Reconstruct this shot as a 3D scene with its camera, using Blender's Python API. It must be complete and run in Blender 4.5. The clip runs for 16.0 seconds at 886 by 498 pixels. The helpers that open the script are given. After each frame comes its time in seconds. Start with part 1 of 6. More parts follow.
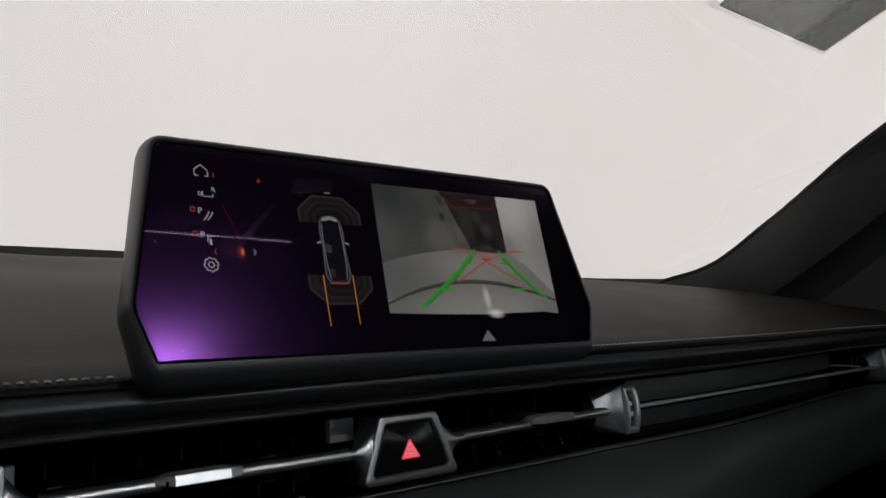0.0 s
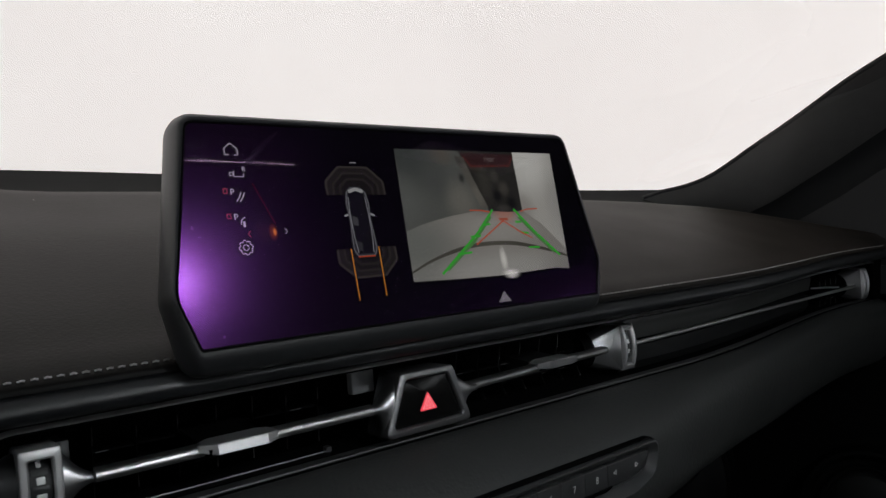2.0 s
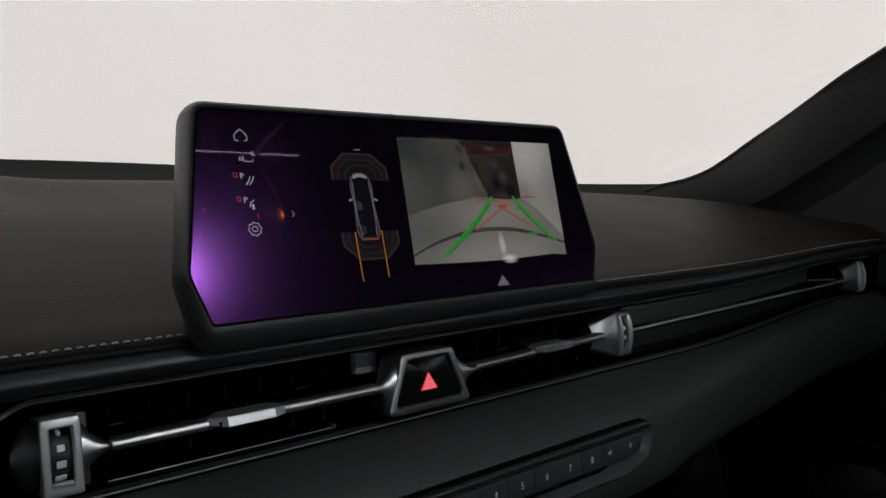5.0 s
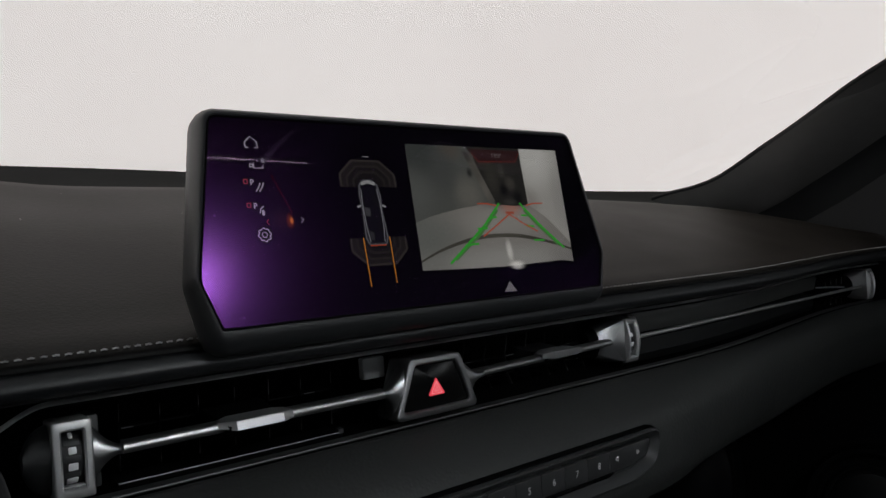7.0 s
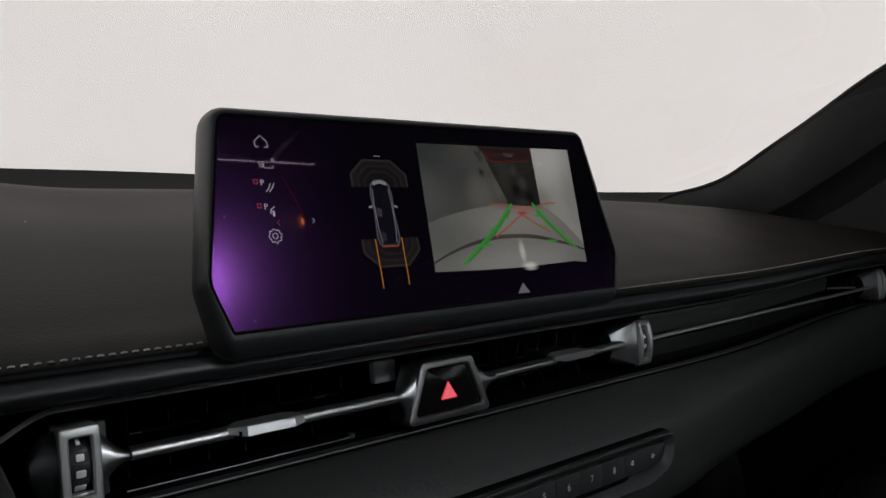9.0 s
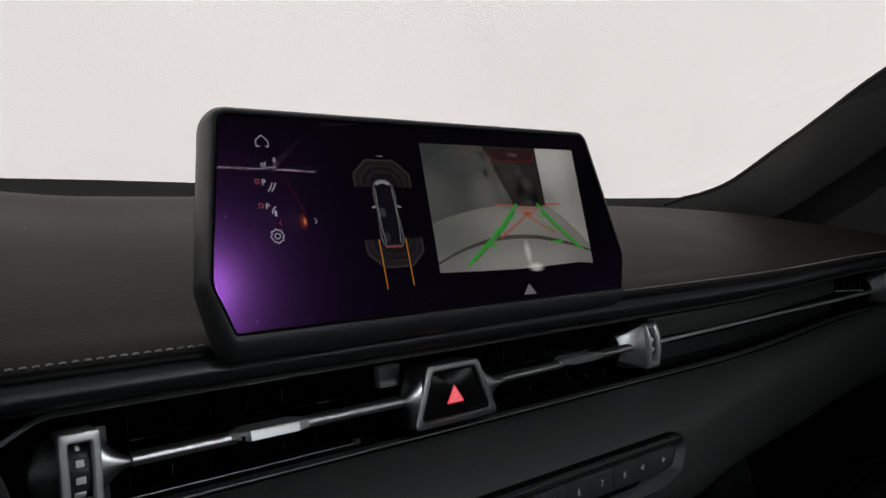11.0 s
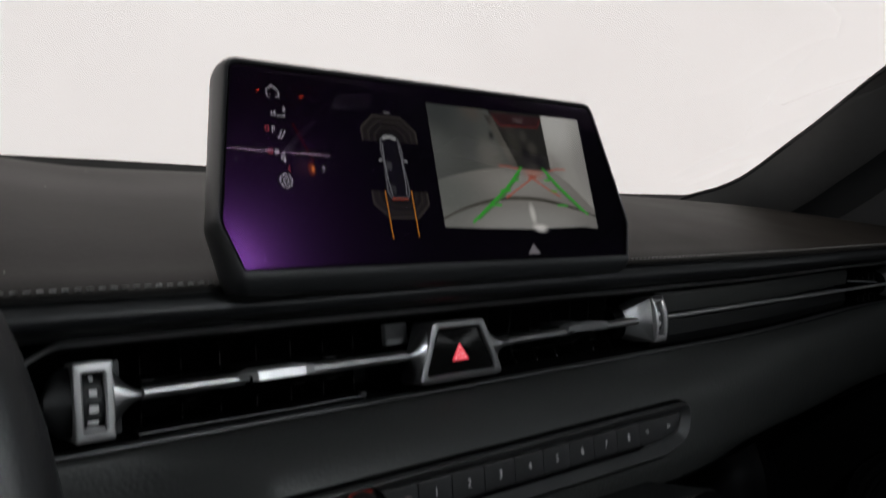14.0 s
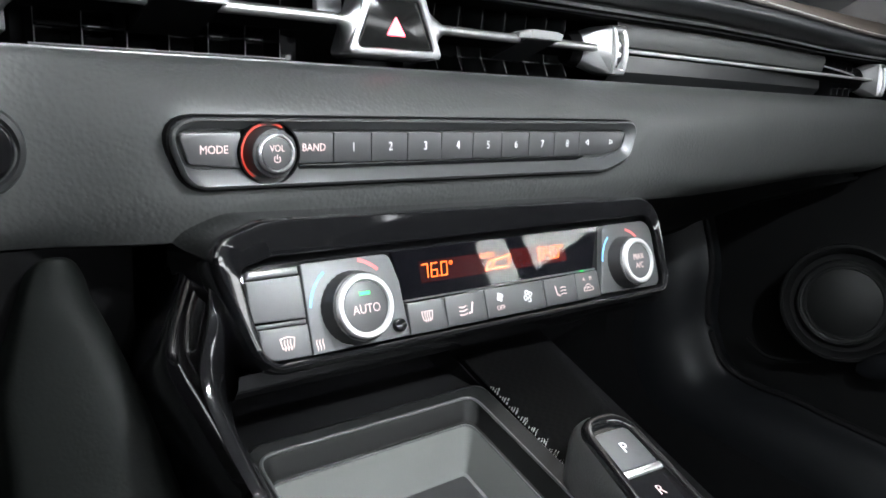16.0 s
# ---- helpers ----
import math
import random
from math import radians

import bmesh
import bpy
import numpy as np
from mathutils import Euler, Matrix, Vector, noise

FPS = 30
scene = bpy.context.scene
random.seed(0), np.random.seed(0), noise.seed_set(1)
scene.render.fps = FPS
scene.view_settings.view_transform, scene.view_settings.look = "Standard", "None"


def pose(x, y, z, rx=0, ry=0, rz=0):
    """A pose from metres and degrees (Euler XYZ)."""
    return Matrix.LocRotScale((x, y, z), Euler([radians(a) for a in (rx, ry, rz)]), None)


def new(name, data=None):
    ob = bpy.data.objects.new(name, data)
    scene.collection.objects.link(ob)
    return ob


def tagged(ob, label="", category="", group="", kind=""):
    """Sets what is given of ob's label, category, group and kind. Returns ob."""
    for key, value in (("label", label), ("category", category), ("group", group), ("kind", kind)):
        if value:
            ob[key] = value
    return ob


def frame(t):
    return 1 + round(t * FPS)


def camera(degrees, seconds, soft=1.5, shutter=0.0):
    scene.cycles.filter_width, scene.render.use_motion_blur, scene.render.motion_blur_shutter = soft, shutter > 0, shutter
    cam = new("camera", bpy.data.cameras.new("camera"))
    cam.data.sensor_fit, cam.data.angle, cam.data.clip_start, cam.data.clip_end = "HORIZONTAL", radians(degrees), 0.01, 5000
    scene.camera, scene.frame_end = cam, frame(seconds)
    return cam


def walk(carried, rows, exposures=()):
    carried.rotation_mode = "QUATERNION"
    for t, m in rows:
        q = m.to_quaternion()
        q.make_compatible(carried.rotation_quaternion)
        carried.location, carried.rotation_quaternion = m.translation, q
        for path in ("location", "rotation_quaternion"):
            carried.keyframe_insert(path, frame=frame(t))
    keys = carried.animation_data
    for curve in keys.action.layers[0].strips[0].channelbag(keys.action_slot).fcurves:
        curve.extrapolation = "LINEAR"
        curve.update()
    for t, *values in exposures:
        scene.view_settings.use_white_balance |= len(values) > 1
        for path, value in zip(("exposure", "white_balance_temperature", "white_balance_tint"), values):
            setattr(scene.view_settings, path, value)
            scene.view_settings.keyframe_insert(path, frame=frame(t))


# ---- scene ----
cam = camera(62.4, 16.0, soft=1.5, shutter=0.5)
# seconds, eye, heading to the left of straight ahead, pitch up, lean to the left
PATH = [
    (0, 0.0308, -0.0061, 1.0028, -38.33, 6.57, -2.39),
    (0.5, 0.0238, 0.0038, 1.0183, -39.19, 5.36, -2.25),
    (1, 0.0223, 0.0098, 1.0396, -39.35, 0.09, -1.99),
    (1.5, 0.0217, 0.0044, 1.0473, -39.48, -2.56, -1.53),
    (2, 0.0097, -0.0000, 1.0489, -39.74, -3.26, -1.34),
    (2.5, 0.0042, -0.0059, 1.0475, -39.89, -3.84, -1.36),
    (3, 0.0002, -0.0109, 1.0438, -40.02, -3.92, -1.06),
    (3.5, 0.0022, -0.0117, 1.0431, -39.85, -3.83, -1.08),
    (6, 0.0000, -0.0133, 1.0432, -39.13, -3.14, -1.14),
    (6.5, -0.0018, -0.0143, 1.0431, -38.93, -2.95, -1.14),
    (7, -0.0000, -0.0144, 1.0426, -38.83, -2.88, -1.09),
    (7.5, 0.0010, -0.0127, 1.0409, -38.76, -2.87, -1.10),
    (8, -0.0040, -0.0145, 1.0419, -38.64, -2.69, -1.04),
    (8.5, -0.0019, -0.0101, 1.0424, -38.67, -2.74, -1.17),
    (11, 0.0025, -0.0011, 1.0352, -38.47, -1.65, -2.04),
    (11.5, -0.0082, -0.0248, 1.0369, -38.36, -1.27, -2.35),
    (12, 0.0047, -0.0121, 1.0279, -37.74, -0.29, -2.76),
    (12.5, 0.0025, -0.0155, 1.0274, -37.53, -0.10, -2.78),
    (13, 0.0031, -0.0132, 1.0307, -37.42, 0.03, -2.85),
    (13.5, 0.0019, -0.0058, 1.0302, -37.52, -0.03, -2.31),
    (14, 0.0010, -0.0111, 1.0040, -37.18, -0.26, -1.73),
    (14.2, 0.0075, -0.0090, 0.9855, -36.95, -1.66, -1.25),
    (14.5, 0.0115, -0.0038, 0.9648, -37.15, -4.19, 0.01),
    (14.7, 0.0120, -0.0080, 0.9570, -37.05, -5.59, 0.70),
    (15, 0.0118, -0.0127, 0.9426, -37.22, -6.25, 1.80),
    (15.3, 0.0180, -0.0190, 0.9330, -37.45, -8.10, 2.15),
    (15.5, 0.0229, -0.0231, 0.9297, -37.62, -10.35, 2.52),
    (15.8, 0.0280, -0.0215, 0.9215, -38.05, -12.05, 2.65),
    (16, 0.0292, -0.0171, 0.9196, -38.83, -12.83, 2.98),
]
EXPOSURE = [(0, -0.12), (0.5, -0.2), (1.0, -.12), (1.5, 0.08), (2.0, 0.12), (2.5, 0.16), (3.0, -0.04), (3.5, -0.08), (6.0, -0.1), (8.7, -0.12), (11.0, -0.03), (11.5, -0.24), (12.0, -0.12), (12.6, -0.05), (13.7, -0.05), (14.0, 0.05), (14.25, 1.1), (14.5, 2.1), (15.0, 3.0), (15.5, 3.58), (16.0, 3.55)]
walk(cam, [(t, pose(x, y, z, 90 + pitch, 0, yaw) @ pose(0, 0, 0, 0, 0, roll)) for t, x, y, z, yaw, pitch, roll in PATH],
     exposures=EXPOSURE)

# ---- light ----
WALL_GLOW = 0.80     # emission of the white front wall, standing in for light falling on it
DOME_LIGHT = 990.0     # lens of the reading lamp in the overhead console
TUBE_LIGHT = 0.9     # ceiling light panels of the garage
world = bpy.data.worlds.new("garage_air")
scene.world = world
world.use_nodes = True
world.node_tree.nodes["Background"].inputs[0].default_value = (0.9, 0.95, 1.0, 1)
world.node_tree.nodes["Background"].inputs[1].default_value = 0.05


# ---- materials ----
def material(name, base, rough=0.5, metal=0.0, vary=0.0, vary_scale=8.0, bump=0.0, bump_scale=900.0, cells=False,
             coat=0.0, coat_rough=0.05, spec=0.5, rough_vary=0.0, dust=0.0):
    m = bpy.data.materials.new(name)
    m.use_nodes = True
    t = m.node_tree
    b = t.nodes["Principled BSDF"]
    b.inputs["Base Color"].default_value = (*base, 1)
    b.inputs["Roughness"].default_value = rough
    b.inputs["Metallic"].default_value = metal
    b.inputs["Coat Weight"].default_value = coat
    b.inputs["Coat Roughness"].default_value = coat_rough
    b.inputs["Specular IOR Level"].default_value = spec
    tc = t.nodes.new("ShaderNodeTexCoord")
    colour = None
    if vary:
        n = t.nodes.new("ShaderNodeTexNoise")
        n.inputs["Scale"].default_value, n.inputs["Detail"].default_value = vary_scale, 6
        t.links.new(tc.outputs["Object"], n.inputs["Vector"])
        r = t.nodes.new("ShaderNodeMapRange")
        r.inputs["To Min"].default_value, r.inputs["To Max"].default_value = 1 - vary, 1 + vary
        t.links.new(n.outputs["Fac"], r.inputs["Value"])
        mul = t.nodes.new("ShaderNodeVectorMath")
        mul.operation = "SCALE"
        mul.inputs[0].default_value = base
        t.links.new(r.outputs["Result"], mul.inputs["Scale"])
        colour = mul.outputs["Vector"]
        if rough_vary:
            r2 = t.nodes.new("ShaderNodeMapRange")
            r2.inputs["To Min"].default_value, r2.inputs["To Max"].default_value = rough - rough_vary, rough + rough_vary
            t.links.new(n.outputs["Fac"], r2.inputs["Value"])
            t.links.new(r2.outputs["Result"], b.inputs["Roughness"])
    if dust:
        # sparse pale specks of dust
        v = t.nodes.new("ShaderNodeTexVoronoi")
        v.inputs["Scale"].default_value = 85
        t.links.new(tc.outputs["Object"], v.inputs["Vector"])
        lt = t.nodes.new("ShaderNodeMath")
        lt.operation = "LESS_THAN"
        lt.inputs[1].default_value = 0.045
        t.links.new(v.outputs["Distance"], lt.inputs[0])
        sep = t.nodes.new("ShaderNodeSeparateColor")
        t.links.new(v.outputs["Color"], sep.inputs[0])
        gt = t.nodes.new("ShaderNodeMath")
        gt.operation = "GREATER_THAN"
        gt.inputs[1].default_value = 1 - dust
        t.links.new(sep.outputs[0], gt.inputs[0])
        both = t.nodes.new("ShaderNodeMath")
        both.operation = "MULTIPLY"
        t.links.new(lt.outputs[0], both.inputs[0])
        t.links.new(gt.outputs[0], both.inputs[1])
        mix = t.nodes.new("ShaderNodeMix")
        mix.data_type = "RGBA"
        t.links.new(both.outputs[0], mix.inputs[0])
        if colour:
            t.links.new(colour, mix.inputs[6])
        else:
            mix.inputs[6].default_value = (*base, 1)
        mix.inputs[7].default_value = (0.35, 0.34, 0.32, 1)
        colour = mix.outputs[2]
    if colour:
        t.links.new(colour, b.inputs["Base Color"])
    if bump:
        bn = t.nodes.new("ShaderNodeBump")
        bn.inputs["Strength"].default_value, bn.inputs["Distance"].default_value = bump, 0.0004
        if cells:
            v = t.nodes.new("ShaderNodeTexVoronoi")
            v.feature = "SMOOTH_F1"
            v.inputs["Scale"].default_value = bump_scale
            big = t.nodes.new("ShaderNodeTexNoise")
            big.inputs["Scale"].default_value, big.inputs["Detail"].default_value = bump_scale * 0.35, 3
            t.links.new(tc.outputs["Object"], v.inputs["Vector"])
            t.links.new(tc.outputs["Object"], big.inputs["Vector"])
            add = t.nodes.new("ShaderNodeMath")
            t.links.new(v.outputs["Distance"], add.inputs[0])
            t.links.new(big.outputs["Fac"], add.inputs[1])
            t.links.new(add.outputs[0], bn.inputs["Height"])
        else:
            n2 = t.nodes.new("ShaderNodeTexNoise")
            n2.inputs["Scale"].default_value, n2.inputs["Detail"].default_value = bump_scale, 4
            t.links.new(tc.outputs["Object"], n2.inputs["Vector"])
            t.links.new(n2.outputs["Fac"], bn.inputs["Height"])
        t.links.new(bn.outputs["Normal"], b.inputs["Normal"])
    return m


def glowing(name, colour, strength):
    m = bpy.data.materials.new(name)
    m.use_nodes = True
    b = m.node_tree.nodes["Principled BSDF"]
    b.inputs["Base Color"].default_value = (*[c * 0.3 for c in colour], 1)
    b.inputs["Roughness"].default_value = 0.4
    b.inputs["Emission Color"].default_value = (*colour, 1)
    b.inputs["Emission Strength"].default_value = strength
    return m


# White wall paint with the light on it put in as emission.
def wall_material(strength=WALL_GLOW, c0=(0.935, 0.865, 0.838, 1), c1=(1.0, 0.936, 0.908, 1)):
    m = bpy.data.materials.new("glowing_white_wall")
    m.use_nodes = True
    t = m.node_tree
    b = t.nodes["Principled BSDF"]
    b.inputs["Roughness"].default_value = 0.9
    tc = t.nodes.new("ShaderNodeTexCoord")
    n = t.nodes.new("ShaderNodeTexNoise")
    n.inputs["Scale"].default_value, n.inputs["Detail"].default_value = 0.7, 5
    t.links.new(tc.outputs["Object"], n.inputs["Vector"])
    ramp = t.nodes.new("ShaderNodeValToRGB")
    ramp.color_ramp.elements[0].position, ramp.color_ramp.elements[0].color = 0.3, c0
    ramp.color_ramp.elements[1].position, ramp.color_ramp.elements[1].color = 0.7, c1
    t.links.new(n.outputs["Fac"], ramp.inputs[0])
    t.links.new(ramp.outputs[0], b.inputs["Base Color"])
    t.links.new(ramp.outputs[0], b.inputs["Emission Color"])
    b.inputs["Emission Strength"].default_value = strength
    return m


def pane_material(name, tint, fac_scale, sheen=0.0, sheen_rough=0.3, sheen_tint=None):
    """Clear pane: see-through, with a Fresnel gloss of the given tint, and optionally a rougher gloss in its own tint.
    """
    m = bpy.data.materials.new(name)
    m.use_nodes = True
    t = m.node_tree
    t.nodes.remove(t.nodes["Principled BSDF"])
    out = t.nodes["Material Output"]
    clear = t.nodes.new("ShaderNodeBsdfTransparent")
    gloss = t.nodes.new("ShaderNodeBsdfGlossy")
    gloss.inputs["Color"].default_value = (*tint, 1)
    gloss.inputs["Roughness"].default_value = 0.015
    fres = t.nodes.new("ShaderNodeFresnel")
    fres.inputs["IOR"].default_value = 1.5
    mul = t.nodes.new("ShaderNodeMath")
    mul.operation = "MULTIPLY"
    mul.use_clamp = True
    mul.inputs[1].default_value = fac_scale
    t.links.new(fres.outputs[0], mul.inputs[0])
    mix = t.nodes.new("ShaderNodeMixShader")
    t.links.new(mul.outputs[0], mix.inputs[0])
    t.links.new(clear.outputs[0], mix.inputs[1])
    t.links.new(gloss.outputs[0], mix.inputs[2])
    last = mix
    if sheen:
        soft = t.nodes.new("ShaderNodeBsdfGlossy")
        soft.inputs["Color"].default_value = (*(sheen_tint or tint), 1)
        soft.inputs["Roughness"].default_value = sheen_rough
        mix2 = t.nodes.new("ShaderNodeMixShader")
        mix2.inputs[0].default_value = sheen
        t.links.new(mix.outputs[0], mix2.inputs[1])
        t.links.new(soft.outputs[0], mix2.inputs[2])
        last = mix2
    t.links.new(last.outputs[0], out.inputs["Surface"])
    return m


def carbon_material():
    m = material("carbon_weave", (0.005, 0.005, 0.005), 0.5, spec=0.015)
    t = m.node_tree
    b = t.nodes["Principled BSDF"]
    tc = t.nodes.new("ShaderNodeTexCoord")
    ch = t.nodes.new("ShaderNodeTexChecker")
    ch.inputs["Scale"].default_value = 420
    ch.inputs["Color1"].default_value = (0.0008, 0.0008, 0.0008, 1)
    ch.inputs["Color2"].default_value = (0.0022, 0.0022, 0.0023, 1)
    t.links.new(tc.outputs["Object"], ch.inputs["Vector"])
    t.links.new(ch.outputs["Color"], b.inputs["Base Color"])
    return m


M_TOP = material("soft_dash_leather", (0.0022, 0.0021, 0.0020), 0.50, spec=0.09, vary=0.12, vary_scale=14, bump=0.18, bump_scale=700, cells=True, rough_vary=0.06, dust=0.03)
top_shader = M_TOP.node_tree.nodes["Principled BSDF"]
top_shader.inputs["Sheen Weight"].default_value = 0.046
top_shader.inputs["Sheen Roughness"].default_value = 0.42
top_shader.inputs["Sheen Tint"].default_value = (1.0, 0.84, 0.72, 1)
M_FASCIA = material("grained_black_vinyl", (0.0370, 0.0384, 0.0381), 0.44, spec=0.24, vary=0.15, vary_scale=20, bump=0.42, bump_scale=520, cells=True, rough_vary=0.05, dust=0.02)
M_PAD = material("smooth_black_vinyl", (0.012, 0.0130, 0.0145), 0.46, vary=0.12, vary_scale=25, bump=0.25, bump_scale=800, cells=True)
M_PLASTIC = material("satin_black_plastic", (0.016, 0.017, 0.018), 0.38, vary=0.1, vary_scale=30, bump=0.12, bump_scale=1500)
M_DEEP = material("matt_black_duct", (0.0018, 0.0018, 0.0020), 0.75, spec=0.05, vary=0.2, vary_scale=60)
M_HOUSING = material("soft_touch_grey_plastic", (0.019, 0.020, 0.0215), 0.42, vary=0.06, vary_scale=40, bump=0.1, bump_scale=2500)
M_PIANO = material("piano_black_lacquer", (0.0045, 0.0045, 0.005), 0.07, spec=0.42, vary=0.2, vary_scale=10, coat=0.15, coat_rough=0.02, dust=0.04)
M_SATIN = material("satin_silver_trim", (0.37, 0.37, 0.375), 0.38, 1.0, vary=0.08, vary_scale=60, bump=0.05, bump_scale=3000)
M_CHROME = material("bright_chrome", (0.92, 0.92, 0.93), 0.28, 1.0, vary=0.05, vary_scale=80)
M_BUTTON = material("grey_button_plastic", (0.034, 0.0346, 0.036), 0.42, vary=0.08, vary_scale=50, bump=0.12, bump_scale=2500)
M_GREYPLATE = material("grey_switch_plate", (0.062, 0.063, 0.066), 0.52, vary=0.06, vary_scale=50, bump=0.1, bump_scale=2500)
M_RUBBER = material("ribbed_black_rubber", (0.012, 0.012, 0.013), 0.6, vary=0.1, vary_scale=60)
M_THREAD = material("pale_grey_thread", (0.34, 0.34, 0.33), 0.8, vary=0.15, vary_scale=200)
M_CARPET = material("black_carpet", (0.0025, 0.0025, 0.0027), 0.95, spec=0.02, vary=0.4, vary_scale=200, bump=0.8, bump_scale=800)
M_HEAD = material("dark_headliner_cloth", (0.030, 0.029, 0.028), 0.95, vary=0.15, vary_scale=120, bump=0.5, bump_scale=1200)
M_PILLAR = material("dark_pillar_trim", (0.125, 0.118, 0.114), 0.75, vary=0.1, vary_scale=60, bump=0.4, bump_scale=1500)
M_VISOR = material("dark_grey_visor_cloth", (0.05, 0.05, 0.05), 0.9, vary=0.1, vary_scale=90, bump=0.3, bump_scale=1200)
M_LABEL = material("white_paper_label", (0.75, 0.75, 0.72), 0.6, vary=0.04, vary_scale=60)
M_INK = material("black_ink", (0.02, 0.02, 0.02), 0.6)
M_BINLINER = material("satin_tray_liner", (0.090, 0.093, 0.090), 0.32, vary=0.1, vary_scale=30, bump=0.1, bump_scale=1200)
M_WHITE = material("white_print", (0.80, 0.80, 0.80), 0.6)
M_PINK = material("pinkish_backlit_print", (0.54, 0.40, 0.38), 0.6)
M_REDPRINT = glowing("red_backlit_print", (0.75, 0.09, 0.06), 0.035)
M_REDRING = glowing("red_ring_light", (0.8, 0.07, 0.04), 0.06)
M_HAZARD = glowing("red_hazard_light", (0.88, 0.06, 0.09), 0.75)
M_HAZLINE = glowing("pale_hazard_outline", (1.0, 0.42, 0.46), 0.8)
M_AMBER = glowing("amber_display_digits", (1.0, 0.15, 0.010), 0.27)
M_GREENLED = glowing("green_led", (0.02, 0.9, 0.12), 0.5)
M_BLUEMARK = material("blue_print", (0.12, 0.40, 0.70), 0.5)
M_REDMARK = material("red_print", (0.55, 0.10, 0.10), 0.5)
M_DARKPAD = material("near_black_trim", (0.0020, 0.0021, 0.0022), 0.65, spec=0.05, vary=0.2, vary_scale=25, bump=0.3, bump_scale=700, cells=True)
M_TRAY = material("satin_tray_plastic", (0.0038, 0.0040, 0.0040), 0.40, spec=0.15, vary=0.1, vary_scale=30, bump=0.12, bump_scale=1500)
M_KNEE = material("black_knee_leather", (0.0042, 0.0048, 0.0045), 0.58, spec=0.07, vary=0.15, vary_scale=30, bump=0.2, bump_scale=700, cells=True)
M_LIP = material("satin_grey_lip", (0.60, 0.60, 0.61), 0.40, 0.85, vary=0.06, vary_scale=40)
M_RING = material("matt_silver_ring", (0.56, 0.56, 0.56), 0.42, 0.8, vary=0.05, vary_scale=60)
M_KEYEDGE = material("grey_key_edge", (0.15, 0.15, 0.155), 0.38, 0.6, vary=0.15, vary_scale=120)
M_VANE_GLINT = material("grey_vane_glint", (0.055, 0.055, 0.057), 0.40, vary=0.4, vary_scale=150)
M_KICK = material("soft_black_side_panel", (0.0028, 0.0031, 0.0036), 0.45, spec=0.08, vary=0.1, vary_scale=20, bump=0.1, bump_scale=800, cells=True)
M_LOWLIP = material("dark_satin_lip", (0.11, 0.11, 0.113), 0.42, 0.7, vary=0.06, vary_scale=40)
M_LEVER = material("grained_grey_black_leather", (0.034, 0.035, 0.035), 0.40, spec=0.45, vary=0.12, vary_scale=60, bump=0.2, bump_scale=900, cells=True)
M_GRILLE = material("speaker_mesh", (0.0024, 0.0026, 0.0026), 0.42, spec=0.08, vary=0.25, vary_scale=500, bump=0.5, bump_scale=1500)
M_FILLERLIT = material("satin_panel_lightened", (0.030, 0.031, 0.030), 0.45, vary=0.1, vary_scale=20, bump=0.1, bump_scale=1500)
M_SURROUND = material("dark_satin_surround", (0.010, 0.0105, 0.011), 0.34, vary=0.1, vary_scale=30, bump=0.1, bump_scale=1500)
M_SLIDER = material("bright_satin_slider", (0.58, 0.58, 0.585), 0.38, 0.80, vary=0.05, vary_scale=60)
M_HAZFACE = material("black_switch_lacquer", (0.006, 0.006, 0.006), 0.16, spec=0.22, dust=0.04)
M_COWL = material("matt_grey_cowl", (0.013, 0.013, 0.0125), 0.75, spec=0.2, vary=0.1, vary_scale=30, bump=0.15, bump_scale=1200)
M_SAIL = material("satin_black_sail", (0.020, 0.020, 0.021), 0.55, spec=0.3, vary=0.1, vary_scale=30, bump=0.15, bump_scale=1200)
M_GEM = material("satin_silver_facets", (0.28, 0.28, 0.285), 0.42, 0.95, vary=0.08, vary_scale=60, bump=0.04, bump_scale=3000)
M_BLOCK = material("mid_grey_plastic", (0.20, 0.203, 0.208), 0.42, vary=0.06, vary_scale=50, bump=0.1, bump_scale=2500)
M_RADIO = material("satin_dark_grey_surround", (0.030, 0.031, 0.032), 0.36, vary=0.1, vary_scale=30, bump=0.1, bump_scale=1500)
M_KEY = material("dark_grey_key_plastic", (0.034, 0.035, 0.036), 0.42, vary=0.08, vary_scale=50, bump=0.12, bump_scale=2500)
M_BAR = material("bright_satin_bar", (0.47, 0.47, 0.47), 0.38, 1.0, vary=0.06, vary_scale=60, bump=0.05, bump_scale=3000)
M_WEAVEGLINT = material("pale_weave_glint", (0.48, 0.48, 0.47), 0.35, 0.7, vary=0.5, vary_scale=900)
M_CARBON = carbon_material()
M_PANE = pane_material("windscreen_glass", (1, 1, 1), 0.35)
M_COVER = pane_material("coated_display_glass", (0.86, 0.76, 0.90), 1.5, 0.042, 0.200, (0.58, 0.16, 0.92))
M_CLIMGLASS = pane_material("clear_lens", (1, 1, 0.97), 0.5)
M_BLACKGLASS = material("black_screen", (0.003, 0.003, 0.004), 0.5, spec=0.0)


# ---- building helpers ----
MW = {}


def thing(name, m, label, category, group="", kind=""):
    ob = new(name)
    ob.matrix_basis = m
    ob.empty_display_size = 0.01
    MW[ob.name] = m.copy()
    return tagged(ob, label, category, group, kind)


